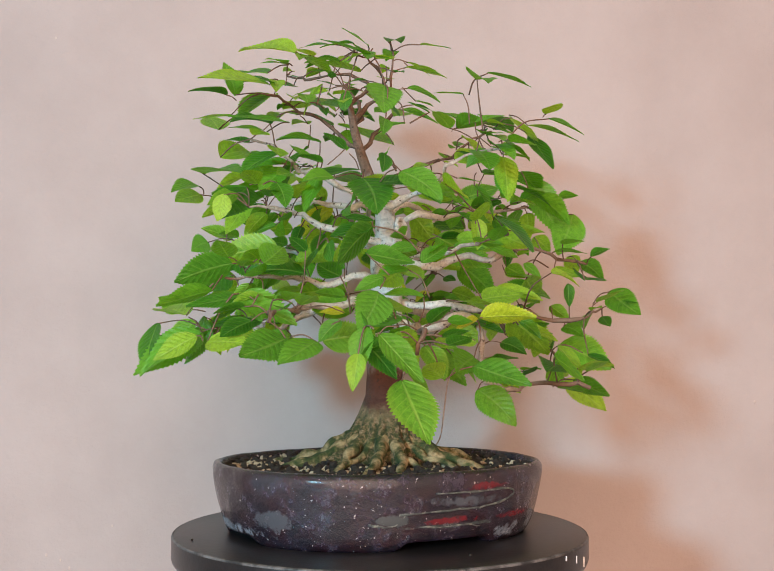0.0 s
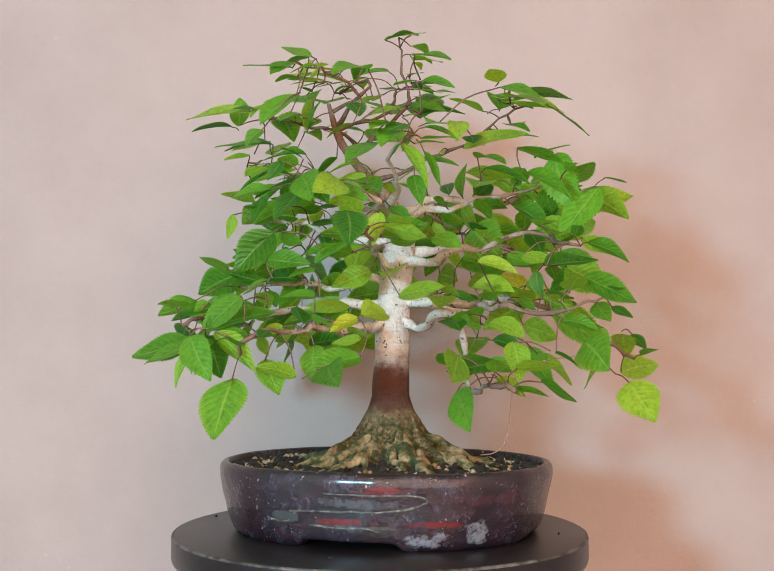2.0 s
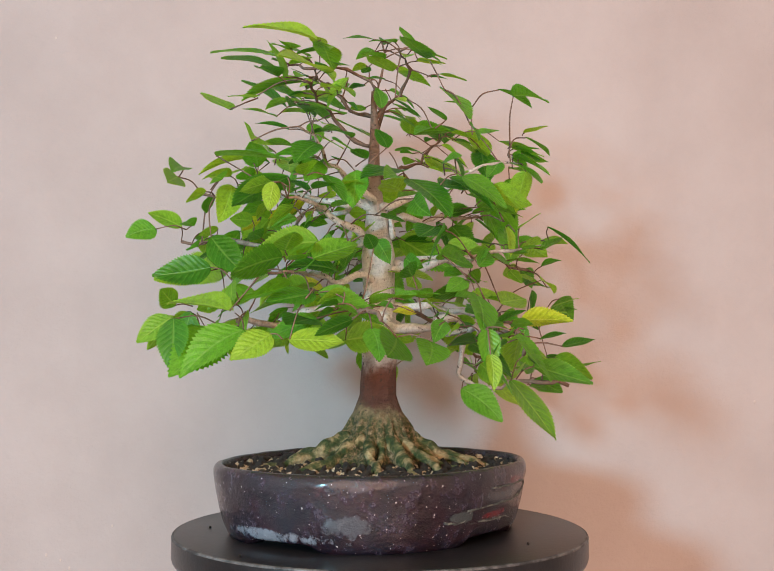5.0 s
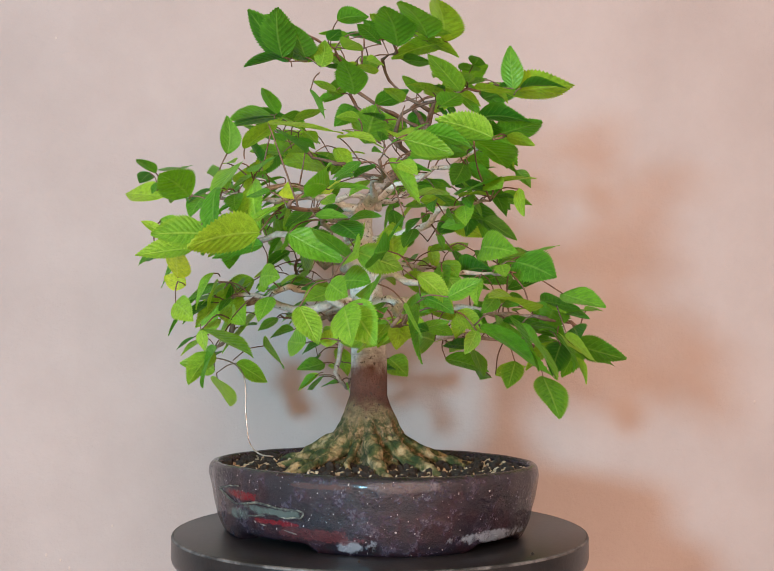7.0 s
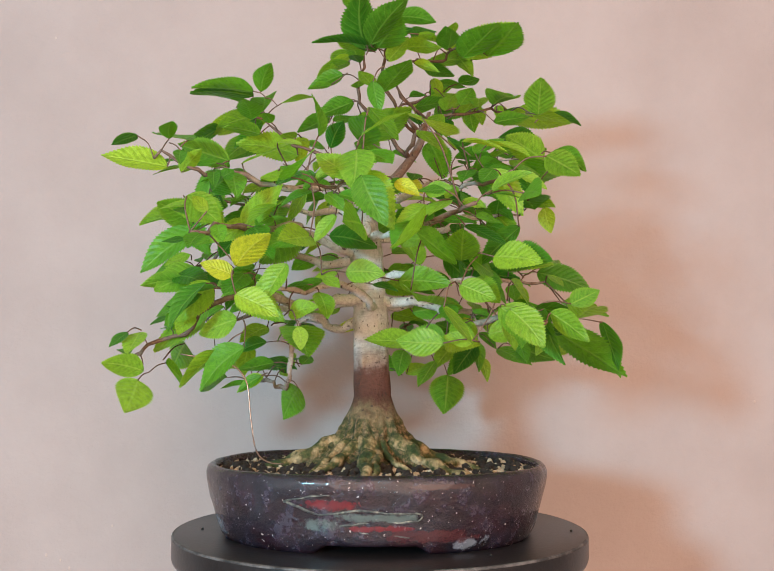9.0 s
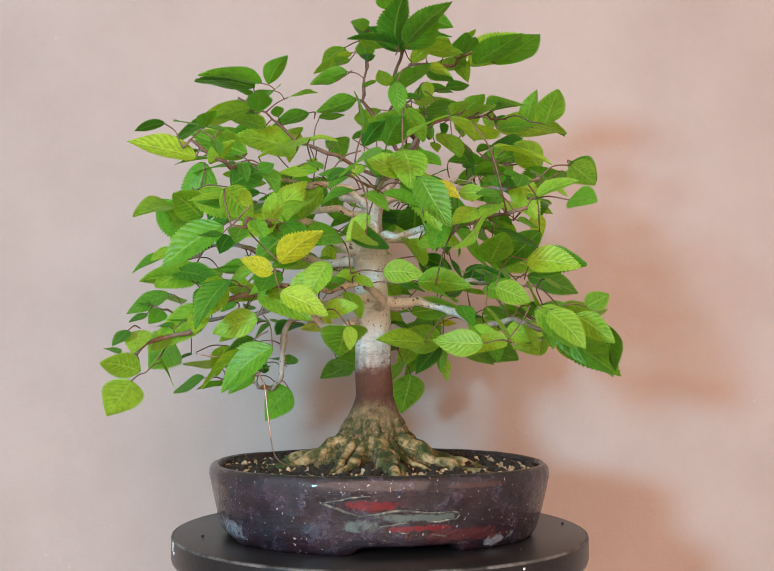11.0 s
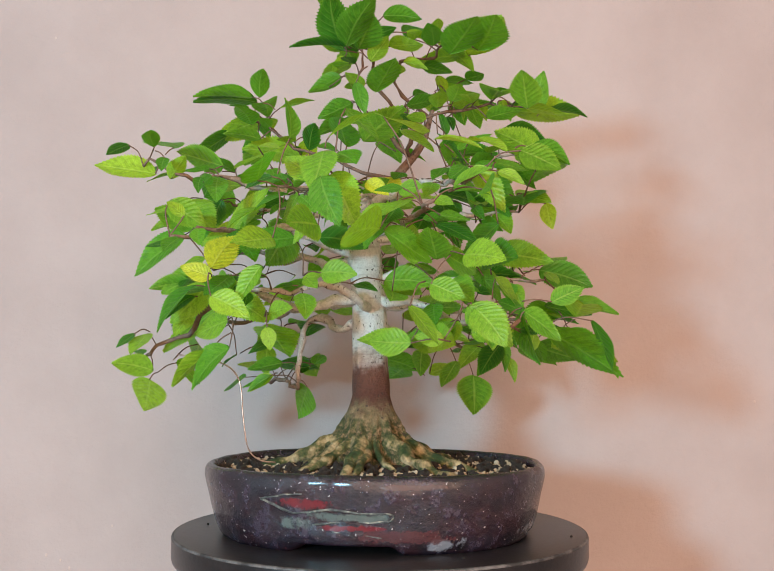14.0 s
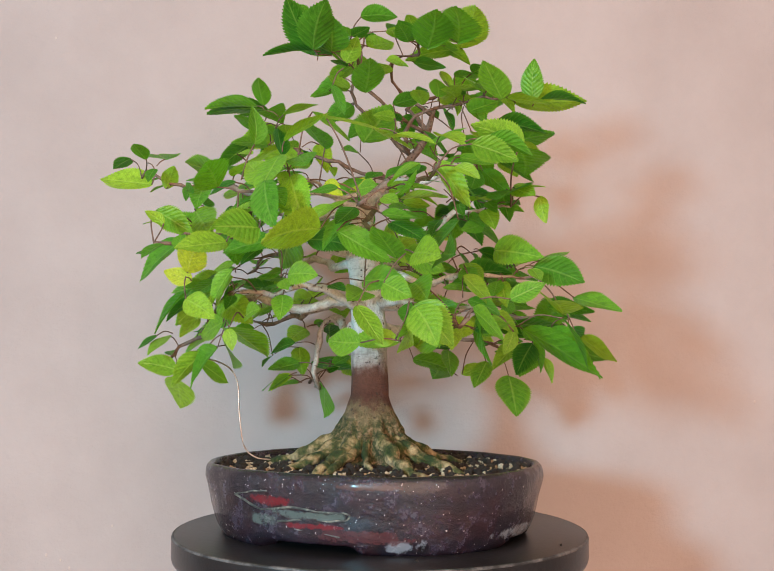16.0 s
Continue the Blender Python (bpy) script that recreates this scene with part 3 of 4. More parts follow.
def twigs():
    """The twigs of every bough as one part each, each leading from the bough to a leaf's base."""
    for branch, line, ways in BOUGHS:
        ways.sort(key=lambda w: (w[1] - w[0]).length)
        nodes = []
        for start, end, heading in ways:
            near = min(nodes, key=lambda q: (q - end).length, default=None)
            if near is not None and (near - end).length < 0.8 * (start - end).length:
                start = near
            gap = (end - start).length
            mid = start.lerp(end, 0.5) + (Vector((0, 0, 0.10)) - heading * 0.06 + 0.10 * noise.noise_vector(end * 50)) * gap
            bm = bmesh.new()
            tube(bm, smooth_line([start, mid, end + heading * 0.0008], 4), 0.00045 + min(gap, 0.06) * 0.0052, 0.0005, 5, 0.3)
            part("twig", bm, TWIG, branch)
            nodes += [start.lerp(end, 0.5), end - heading * 0.004]


def sprig(k, count, seed, size, tone_odds, lift=0.006, out=0.5):
    """Small leaves set alternately along the outer part of bough k."""
    rnd = random.Random(seed)
    line = BOUGHS[k][1]
    for i in range(count):
        q = line[int(len(line) * (out + (1 - out) * i / count))]
        away = Vector((q.x - 0.004, q.y - 0.011, 0)).normalized()
        yaw = math.degrees(math.atan2(away.y, away.x)) + (60 if i % 2 else -60) + rnd.uniform(-35, 35)
        d = rnd.uniform(0.008, 0.026)
        p = q + Vector((math.cos(radians(yaw)) * d, math.sin(radians(yaw)) * d, rnd.uniform(-0.4, 1.0) * lift * 2))
        high = q.z > 0.275
        turn = radians((-62 if high else 116) - yaw)
        lean = 17 if high else 26
        leaf(p.x, p.y, p.z, yaw, (-2 if high else -8) - lean * math.cos(turn) + rnd.uniform(-12, 12), 1.3 * lean * math.sin(turn) + rnd.uniform(-16, 16),
             rnd.uniform(*size), 0 if rnd.random() < tone_odds else 1)


trunk()
scar((0.0165, 0.0105, 0.243), (0.82, -0.56, 0.1), 0.0062)
scar((0.002, 0.028, 0.236), (-0.3, 0.95, 0.1), 0.0045)
for n, (az, reach, thick, bend) in enumerate(ROOTS):
    root(az, min(reach * 1.32, 0.097), thick * 1.12, bend, n)

# lower boughs
limb([(0.006, -12, 0.160), (0.040, -12, 0.163), (0.068, -11, 0.164), (0.078, -6, 0.148), (0.082, -4, 0.122), (0.100, -10, 0.112), (0.135, -18, 0.118), (0.165, -20, 0.112)], 0.0052, 0.0014)
limb([(0.006, 52, 0.178), (0.045, 50, 0.176), (0.085, 52, 0.182), (0.125, 40, 0.172), (0.165, 30, 0.150), (0.190, 26, 0.135)], 0.0062, 0.0012)
limb([(0.006, 178, 0.186), (0.045, 180, 0.178), (0.088, 176, 0.160), (0.130, 168, 0.160), (0.165, 164, 0.160)], 0.0060, 0.0012)
limb([(0.006, 225, 0.180), (0.050, 222, 0.172), (0.095, 228, 0.168), (0.140, 236, 0.168), (0.170, 240, 0.158)], 0.0064, 0.0012)
limb([(0.006, 285, 0.168), (0.050, 282, 0.160), (0.100, 280, 0.152), (0.150, 276, 0.148), (0.172, 274, 0.136)], 0.0050, 0.0012)
limb([(0.006, 5, 0.178), (0.060, 2, 0.178), (0.110, -4, 0.168), (0.160, 0, 0.170), (0.185, 4, 0.178)], 0.0050, 0.0010)
# middle boughs
limb([(0.006, 60, 0.222), (0.045, 56, 0.228), (0.090, 60, 0.236), (0.130, 66, 0.228), (0.170, 70, 0.220)], 0.0058, 0.0012)
limb([(0.006, 110, 0.172), (0.040, 106, 0.180), (0.072, 96, 0.188), (0.090, 72, 0.186), (0.110, 60, 0.184)], 0.0050, 0.0014)
limb([(0.006, 0, 0.215), (0.050, 2, 0.217), (0.100, 4, 0.220), (0.132, 5, 0.223), (0.170, 2, 0.214)], 0.0055, 0.0012)
limb([(0.006, 210, 0.220), (0.050, 212, 0.240), (0.090, 208, 0.246), (0.120, 206, 0.250)], 0.0052, 0.0011)
limb([(0.006, 150, 0.222), (0.060, 143, 0.230), (0.131, 141, 0.234), (0.171, 140, 0.234)], 0.0046, 0.0012)
limb([(0.006, 300, 0.210), (0.050, 300, 0.212), (0.100, 302, 0.216), (0.145, 304, 0.222)], 0.0040, 0.0010)
limb([(0.006, 200, 0.200), (0.050, 202, 0.198), (0.100, 204, 0.198), (0.140, 204, 0.196)], 0.0038, 0.0010)
# upper boughs
limb([(0.006, 55, 0.255), (0.045, 58, 0.266), (0.100, 56, 0.268), (0.150, 58, 0.272), (0.180, 57, 0.276)], 0.0046, 0.0010)
limb([(0.006, 15, 0.248), (0.045, 14, 0.254), (0.090, 12, 0.262), (0.140, 14, 0.266)], 0.0044, 0.0010)
limb([(0.006, 165, 0.258), (0.050, 165, 0.262), (0.100, 162, 0.262), (0.145, 160, 0.266)], 0.0044, 0.0010)
limb([(0.006, 205, 0.262), (0.050, 208, 0.276), (0.090, 210, 0.290), (0.125, 212, 0.300)], 0.0040, 0.0010)
limb([(0.006, 310, 0.262), (0.050, 312, 0.272), (0.090, 314, 0.284), (0.115, 318, 0.292)], 0.0038, 0.0010)
limb([(0.006, 110, 0.264), (0.050, 106, 0.262), (0.100, 104, 0.258), (0.140, 100, 0.250)], 0.0034, 0.0010)
limb([(0.008, 25, 0.280), (0.040, 22, 0.300), (0.075, 24, 0.322), (0.110, 28, 0.338)], 0.0034, 0.0009, TWIG)
limb([(0.012, 190, 0.300), (0.045, 196, 0.318), (0.080, 205, 0.336), (0.115, 210, 0.338)], 0.0034, 0.0009, TWIG)
limb([(0.010, 130, 0.320), (0.030, 140, 0.350), (0.055, 130, 0.370), (0.070, 120, 0.380)], 0.0030, 0.0009, TWIG)
limb([(0.012, 215, 0.335), (0.020, 200, 0.362), (0.060, 175, 0.372), (0.085, 170, 0.374)], 0.0030, 0.0009, TWIG)
limb([(0.008, 60, 0.300), (0.012, 40, 0.340), (0.006, 20, 0.372), (0.004, 30, 0.402)], 0.0030, 0.0008, TWIG)
limb([(0.012, 270, 0.322), (0.040, 262, 0.345), (0.070, 256, 0.362), (0.090, 252, 0.366)], 0.0030, 0.0008, TWIG)

leaf(0.078, -0.002, 0.110, -46, -34, -54, 0.044, 0)
leaf(0.172, 0.090, 0.117, -37, -34, -28, 0.047, 1)
leaf(0.155, -0.007, 0.118, -3, -22, 36, 0.032, 0)
leaf(0.006, -0.159, 0.120, -62, -48, -6, 0.050, 1)
leaf(0.036, -0.128, 0.121, -130, 21, -41, 0.028, 1)
leaf(0.163, 0.094, 0.124, 51, 15, -61, 0.034, 1)
leaf(0.058, -0.120, 0.129, -39, -12, -37, 0.045, 0)
leaf(0.156, 0.076, 0.131, -87, -29, -59, 0.036, 1)
leaf(0.135, -0.029, 0.131, -106, 0, 25, 0.043, 0)
leaf(0.092, 0.014, 0.131, 28, -7, -42, 0.031, 0)
leaf(0.008, -0.132, 0.133, -12, -49, -14, 0.031, 1)
leaf(0.063, -0.092, 0.135, -112, -12, 36, 0.041, 0)
leaf(0.127, -0.065, 0.136, -59, -27, 49, 0.036, 1)
leaf(-0.022, -0.174, 0.137, -108, -58, 12, 0.025, 1)
leaf(0.167, -0.008, 0.138, -3, -22, 25, 0.024, 0)
leaf(0.071, 0.120, 0.140, 26, -38, -20, 0.040, 1)
leaf(0.049, 0.122, 0.142, 17, -36, 61, 0.048, 0)
leaf(0.026, -0.101, 0.143, -57, -40, -20, 0.032, 1)
leaf(0.006, -0.087, 0.144, 19, 9, 31, 0.035, 0)
leaf(-0.095, 0.098, 0.144, 9, 6, 76, 0.035, 1)
leaf(-0.049, -0.145, 0.145, -123, -14, 22, 0.041, 0)
leaf(0.140, -0.019, 0.146, -45, -46, -2, 0.035, 1)
leaf(-0.127, -0.094, 0.146, -36, -1, -41, 0.037, 1)
leaf(-0.110, 0.080, 0.146, 26, 9, 66, 0.021, 1)
leaf(0.157, 0.050, 0.147, -48, -18, -52, 0.052, 1)
leaf(-0.069, -0.136, 0.147, -128, -14, 44, 0.045, 0)
leaf(0.064, -0.093, 0.147, -155, -5, 34, 0.022, 1)
leaf(0.035, -0.082, 0.147, -36, -11, -45, 0.019, 1)
leaf(-0.047, -0.025, 0.148, -5, 8, 69, 0.042, 1)
leaf(-0.010, -0.183, 0.149, -13, -43, -40, 0.041, 0)
leaf(-0.023, -0.159, 0.149, -18, -45, -34, 0.039, 0)
leaf(-0.073, 0.040, 0.149, 143, -5, -69, 0.041, 1)
leaf(-0.135, -0.084, 0.150, -165, -24, 43, 0.035, 1)
leaf(0.004, -0.174, 0.151, 71, -33, 33, 0.038, 1)
leaf(-0.072, 0.015, 0.152, 123, -7, -51, 0.041, 1)
leaf(-0.103, 0.033, 0.152, -173, 8, -66, 0.032, 1)
leaf(-0.017, -0.164, 0.154, 64, 25, -30, 0.052, 0)
leaf(-0.137, -0.044, 0.154, -171, -27, 37, 0.056, 0)
leaf(-0.130, -0.015, 0.154, 89, -59, 57, 0.019, 1)
leaf(-0.077, -0.117, 0.154, -104, -44, -6, 0.028, 0)
leaf(-0.017, -0.164, 0.154, -108, -61, 3, 0.032, 0)
leaf(-0.014, 0.151, 0.155, -66, -16, -1, 0.054, 1)
leaf(-0.142, -0.010, 0.155, -143, -24, 27, 0.064, 0)
leaf(-0.012, 0.150, 0.155, -154, -81, -78, 0.016, 1)
leaf(-0.033, -0.139, 0.159, -147, -38, 36, 0.022, 0)
leaf(-0.119, 0.037, 0.161, 136, -56, 18, 0.025, 1)
leaf(-0.090, -0.063, 0.162, 149, -14, 39, 0.039, 0)
leaf(-0.177, -0.011, 0.162, -117, -53, -15, 0.041, 0)
leaf(0.065, -0.097, 0.162, -159, -21, -37, 0.023, 2)
leaf(-0.093, -0.058, 0.162, -140, -5, 17, 0.041, 0)
leaf(0.066, 0.107, 0.163, 3, -17, 75, 0.036, 1)
leaf(0.066, -0.095, 0.163, -17, 9, 45, 0.041, 2)
leaf(0.106, -0.035, 0.164, -3, -31, 39, 0.022, 0)
leaf(0.014, 0.120, 0.165, 166, 11, -74, 0.027, 1)
leaf(-0.030, -0.099, 0.166, 177, 8, 37, 0.018, 2)
leaf(-0.149, -0.047, 0.166, 123, 18, 19, 0.057, 1)
leaf(-0.120, -0.003, 0.166, -118, -29, -58, 0.025, 1)
leaf(-0.156, 0.054, 0.166, -178, -35, 57, 0.034, 1)
leaf(-0.138, 0.088, 0.167, 162, -39, -41, 0.036, 1)
leaf(-0.097, 0.104, 0.169, -161, -50, -21, 0.033, 1)
leaf(-0.129, 0.082, 0.169, -173, -38, -55, 0.040, 1)
leaf(-0.147, 0.038, 0.170, 129, -67, -82, 0.043, 0)
leaf(-0.023, -0.010, 0.172, -160, 10, -68, 0.041, 1)
leaf(-0.163, 0.026, 0.173, -139, 26, -58, 0.026, 1)
leaf(0.118, 0.069, 0.174, 30, -36, 42, 0.056, 1)
leaf(-0.030, -0.119, 0.176, -156, 15, -32, 0.023, 0)
leaf(0.032, 0.160, 0.177, -172, -23, -62, 0.035, 1)
leaf(-0.008, -0.140, 0.178, -112, -36, 30, 0.039, 0)
leaf(0.026, -0.101, 0.178, -163, 5, 26, 0.030, 0)
leaf(-0.106, -0.095, 0.178, -27, -16, -37, 0.049, 0)
leaf(-0.104, -0.085, 0.178, -168, -9, 29, 0.040, 0)
leaf(0.072, -0.063, 0.179, 14, 10, -38, 0.036, 1)
leaf(0.065, 0.111, 0.180, -179, -21, -50, 0.043, 1)
leaf(-0.124, -0.090, 0.182, -168, -12, -30, 0.041, 0)
leaf(-0.091, -0.054, 0.182, 120, -34, 53, 0.023, 0)
leaf(-0.101, 0.084, 0.185, -176, -22, -63, 0.028, 1)
leaf(-0.090, 0.046, 0.188, 148, -17, -39, 0.041, 1)
leaf(0.080, 0.127, 0.189, 64, -40, 12, 0.045, 0)
leaf(0.091, 0.002, 0.189, -16, 0, -34, 0.041, 1)
leaf(0.187, -0.003, 0.190, 34, -21, 38, 0.039, 0)
leaf(-0.003, -0.120, 0.190, -156, -19, 36, 0.024, 0)
leaf(0.040, 0.150, 0.191, 41, 20, 73, 0.024, 2)
leaf(-0.119, 0.026, 0.192, -114, -39, -55, 0.033, 1)
leaf(-0.033, -0.099, 0.192, -132, 18, -42, 0.027, 0)
leaf(0.095, 0.101, 0.192, 67, -46, 71, 0.042, 1)
leaf(0.014, 0.131, 0.194, 10, -43, 62, 0.033, 1)
leaf(-0.026, 0.110, 0.194, -175, -2, -75, 0.028, 1)
leaf(0.049, 0.111, 0.195, -14, -35, 66, 0.027, 0)
leaf(0.152, -0.007, 0.196, -3, -81, -72, 0.019, 0)
leaf(0.033, 0.158, 0.196, 172, 38, 33, 0.038, 2)
leaf(0.135, 0.082, 0.196, 28, 0, -45, 0.033, 1)
leaf(0.070, 0.106, 0.197, -14, -14, 59, 0.028, 1)
leaf(-0.090, -0.008, 0.198, -131, -52, -49, 0.026, 0)
leaf(0.016, -0.091, 0.198, -157, -7, 31, 0.024, 0)
leaf(0.164, -0.014, 0.198, 72, 13, -21, 0.051, 0)
leaf(0.006, 0.136, 0.199, 56, -51, 38, 0.032, 1)
leaf(-0.059, -0.037, 0.199, -164, 9, 44, 0.044, 0)
leaf(0.143, 0.083, 0.200, 163, -7, -38, 0.041, 0)
leaf(0.129, -0.046, 0.201, 19, -9, -32, 0.029, 1)
leaf(0.024, -0.100, 0.202, 28, 38, -45, 0.029, 0)
leaf(-0.096, 0.067, 0.203, 114, 28, 8, 0.041, 1)
leaf(-0.123, 0.076, 0.204, 159, -7, -62, 0.040, 1)
leaf(0.106, 0.021, 0.205, 28, 4, -18, 0.029, 1)
leaf(-0.091, -0.056, 0.205, -63, 16, 33, 0.041, 1)
leaf(-0.114, -0.056, 0.205, -173, -18, -52, 0.045, 0)
leaf(0.132, 0.067, 0.206, 61, -26, 56, 0.041, 1)
leaf(-0.126, 0.051, 0.206, 140, -5, -60, 0.048, 0)
leaf(-0.032, -0.087, 0.206, -91, -20, -76, 0.023, 0)
leaf(-0.016, -0.110, 0.207, 12, -4, -50, 0.037, 0)
leaf(-0.098, 0.063, 0.208, -109, -19, -68, 0.035, 1)
leaf(0.140, -0.006, 0.208, -3, -14, -32, 0.025, 1)
leaf(0.112, -0.025, 0.210, -3, -36, 34, 0.017, 1)
leaf(-0.058, -0.087, 0.211, -142, 31, -28, 0.018, 0)
leaf(-0.027, 0.161, 0.213, 95, -7, 48, 0.041, 1)
leaf(0.023, -0.081, 0.216, -159, -3, 37, 0.025, 0)
leaf(-0.092, 0.130, 0.218, 92, -9, -47, 0.053, 1)
leaf(-0.081, -0.047, 0.219, 170, -7, -69, 0.049, 1)
leaf(-0.064, 0.159, 0.219, 103, -4, 66, 0.041, 1)
leaf(-0.051, -0.039, 0.219, -140, -54, -13, 0.022, 0)
leaf(-0.077, 0.106, 0.221, -121, -25, -64, 0.044, 0)
leaf(-0.042, -0.063, 0.221, -91, -45, -55, 0.024, 0)
leaf(0.081, -0.034, 0.224, -3, -21, -39, 0.027, 0)
leaf(-0.037, 0.033, 0.226, 146, -6, -52, 0.041, 1)
leaf(0.081, 0.138, 0.226, 28, -34, 55, 0.051, 0)
leaf(-0.011, -0.108, 0.227, -153, -44, -55, 0.041, 0)
leaf(-0.014, -0.099, 0.229, -144, -17, 21, 0.034, 0)
leaf(-0.131, 0.041, 0.229, 15, -36, 45, 0.041, 0)
leaf(-0.061, -0.020, 0.229, -91, -56, -69, 0.013, 0)
leaf(0.049, 0.169, 0.233, 71, 36, -57, 0.017, 1)
leaf(0.074, -0.119, 0.233, -44, -33, 1, 0.041, 0)
leaf(-0.015, 0.104, 0.236, 26, -48, 53, 0.026, 1)
leaf(0.067, -0.078, 0.238, -83, -65, 16, 0.025, 1)
leaf(0.114, 0.098, 0.238, 69, 24, -57, 0.037, 1)
leaf(-0.081, -0.035, 0.239, 89, -14, 62, 0.022, 0)
leaf(-0.084, -0.016, 0.240, 177, -14, 48, 0.024, 0)
leaf(-0.154, 0.105, 0.241, 122, -5, -52, 0.030, 0)
leaf(0.051, 0.055, 0.242, -30, -29, -55, 0.058, 1)
leaf(-0.030, -0.049, 0.242, -3, -5, -29, 0.023, 0)
leaf(-0.132, 0.105, 0.244, 169, 27, -48, 0.030, 1)
leaf(0.070, 0.166, 0.246, -112, -29, 52, 0.033, 1)
leaf(0.055, -0.053, 0.246, -3, -27, -26, 0.025, 0)
leaf(-0.018, 0.125, 0.248, 171, -35, -42, 0.021, 1)
leaf(-0.022, -0.083, 0.251, -110, -23, -56, 0.034, 0)
leaf(-0.060, 0.153, 0.252, 158, -54, -45, 0.041, 0)
leaf(-0.076, 0.086, 0.252, 177, 0, -67, 0.021, 1)
leaf(-0.011, 0.160, 0.253, 132, 17, -40, 0.044, 0)
leaf(-0.050, 0.142, 0.253, 6, 37, 56, 0.036, 1)
leaf(0.099, 0.041, 0.255, 29, -30, 31, 0.045, 0)
leaf(-0.061, 0.104, 0.256, 174, -25, -57, 0.021, 2)
leaf(0.162, 0.046, 0.257, 80, -8, 28, 0.047, 1)
leaf(-0.121, -0.055, 0.258, -174, -77, -95, 0.022, 1)
leaf(0.085, 0.116, 0.258, 150, 10, 47, 0.041, 0)
leaf(0.053, 0.148, 0.261, 161, 13, 51, 0.015, 0)
leaf(0.042, -0.091, 0.261, -70, -14, 42, 0.041, 1)
leaf(-0.006, -0.093, 0.261, 10, 6, -31, 0.033, 0)
leaf(0.028, -0.087, 0.261, 9, -21, -34, 0.034, 0)
leaf(0.041, -0.062, 0.263, -26, -16, -24, 0.026, 0)
leaf(0.106, 0.076, 0.264, -14, -59, -61, 0.027, 0)
leaf(0.030, 0.068, 0.264, -5, -51, 64, 0.032, 1)
leaf(-0.105, -0.045, 0.265, 117, -16, -10, 0.055, 0)
leaf(-0.038, -0.087, 0.265, -133, -4, 40, 0.030, 0)
leaf(-0.082, -0.056, 0.267, -67, -40, -10, 0.029, 0)
leaf(0.088, 0.148, 0.267, 174, 46, 25, 0.025, 1)
leaf(0.005, -0.024, 0.268, -146, 5, -25, 0.041, 1)
leaf(0.013, 0.106, 0.268, 165, -14, -41, 0.016, 0)
leaf(0.009, -0.100, 0.268, -37, -29, -39, 0.040, 0)
leaf(-0.017, -0.067, 0.269, -79, -29, -7, 0.055, 0)
leaf(0.070, -0.043, 0.269, -32, -46, -6, 0.029, 0)
leaf(0.093, 0.157, 0.270, 38, 12, 50, 0.047, 1)
leaf(0.010, -0.083, 0.270, -38, -27, -25, 0.041, 0)
leaf(0.024, 0.098, 0.270, -7, 3, 41, 0.033, 1)
leaf(-0.112, 0.045, 0.272, -130, -50, 35, 0.041, 1)
leaf(0.129, 0.017, 0.272, 22, -23, 23, 0.041, 0)
leaf(-0.051, -0.047, 0.275, -127, -60, -10, 0.035, 0)
leaf(-0.045, 0.131, 0.275, 111, -42, -5, 0.041, 1)
leaf(-0.154, 0.053, 0.276, -121, -16, 43, 0.034, 1)
leaf(-0.019, -0.058, 0.277, -152, -8, 15, 0.052, 0)
leaf(-0.002, -0.092, 0.279, -91, 5, -46, 0.022, 0)
leaf(-0.003, -0.108, 0.279, -91, -45, 31, 0.020, 0)
leaf(-0.154, 0.040, 0.281, -118, -7, 27, 0.034, 0)
leaf(0.089, -0.055, 0.282, 40, -57, 12, 0.029, 0)
leaf(0.072, 0.096, 0.282, -172, 19, -22, 0.054, 1)
leaf(-0.047, -0.058, 0.282, -153, 19, -8, 0.022, 0)
leaf(-0.078, -0.037, 0.282, -132, -34, 31, 0.031, 0)
leaf(-0.145, -0.004, 0.283, -54, -2, -11, 0.061, 0)
leaf(0.077, 0.104, 0.283, 14, 21, -44, 0.044, 1)
leaf(-0.071, -0.038, 0.284, 122, -46, 41, 0.026, 0)
leaf(-0.011, 0.106, 0.284, 145, 38, 29, 0.029, 0)
leaf(0.087, -0.079, 0.284, 70, -41, -3, 0.037, 1)
leaf(-0.017, 0.134, 0.286, -91, 87, -95, 0.031, 0)
leaf(-0.094, 0.035, 0.287, -128, 30, -22, 0.031, 0)
leaf(0.024, 0.123, 0.288, 178, -1, -27, 0.021, 1)
leaf(0.077, 0.155, 0.288, -21, 19, 7, 0.047, 0)
leaf(0.134, 0.049, 0.291, -32, -57, -53, 0.053, 0)
leaf(-0.128, -0.030, 0.291, 55, 27, -45, 0.043, 1)
leaf(0.115, 0.050, 0.291, 51, 30, -11, 0.032, 0)
leaf(-0.030, -0.059, 0.292, -148, 36, -1, 0.022, 0)
leaf(-0.083, 0.037, 0.292, 161, 20, 29, 0.015, 0)
leaf(-0.083, -0.046, 0.292, -144, -29, 21, 0.037, 0)
leaf(-0.020, 0.073, 0.292, 123, 22, 24, 0.042, 0)
leaf(0.119, 0.019, 0.293, 54, -7, -1, 0.041, 0)
leaf(0.077, -0.058, 0.295, -161, -39, 34, 0.022, 0)
leaf(-0.003, -0.127, 0.299, -91, -37, 33, 0.020, 0)
leaf(-0.049, -0.038, 0.302, -149, 7, 25, 0.037, 0)
leaf(0.064, 0.025, 0.302, 23, 17, -34, 0.052, 1)
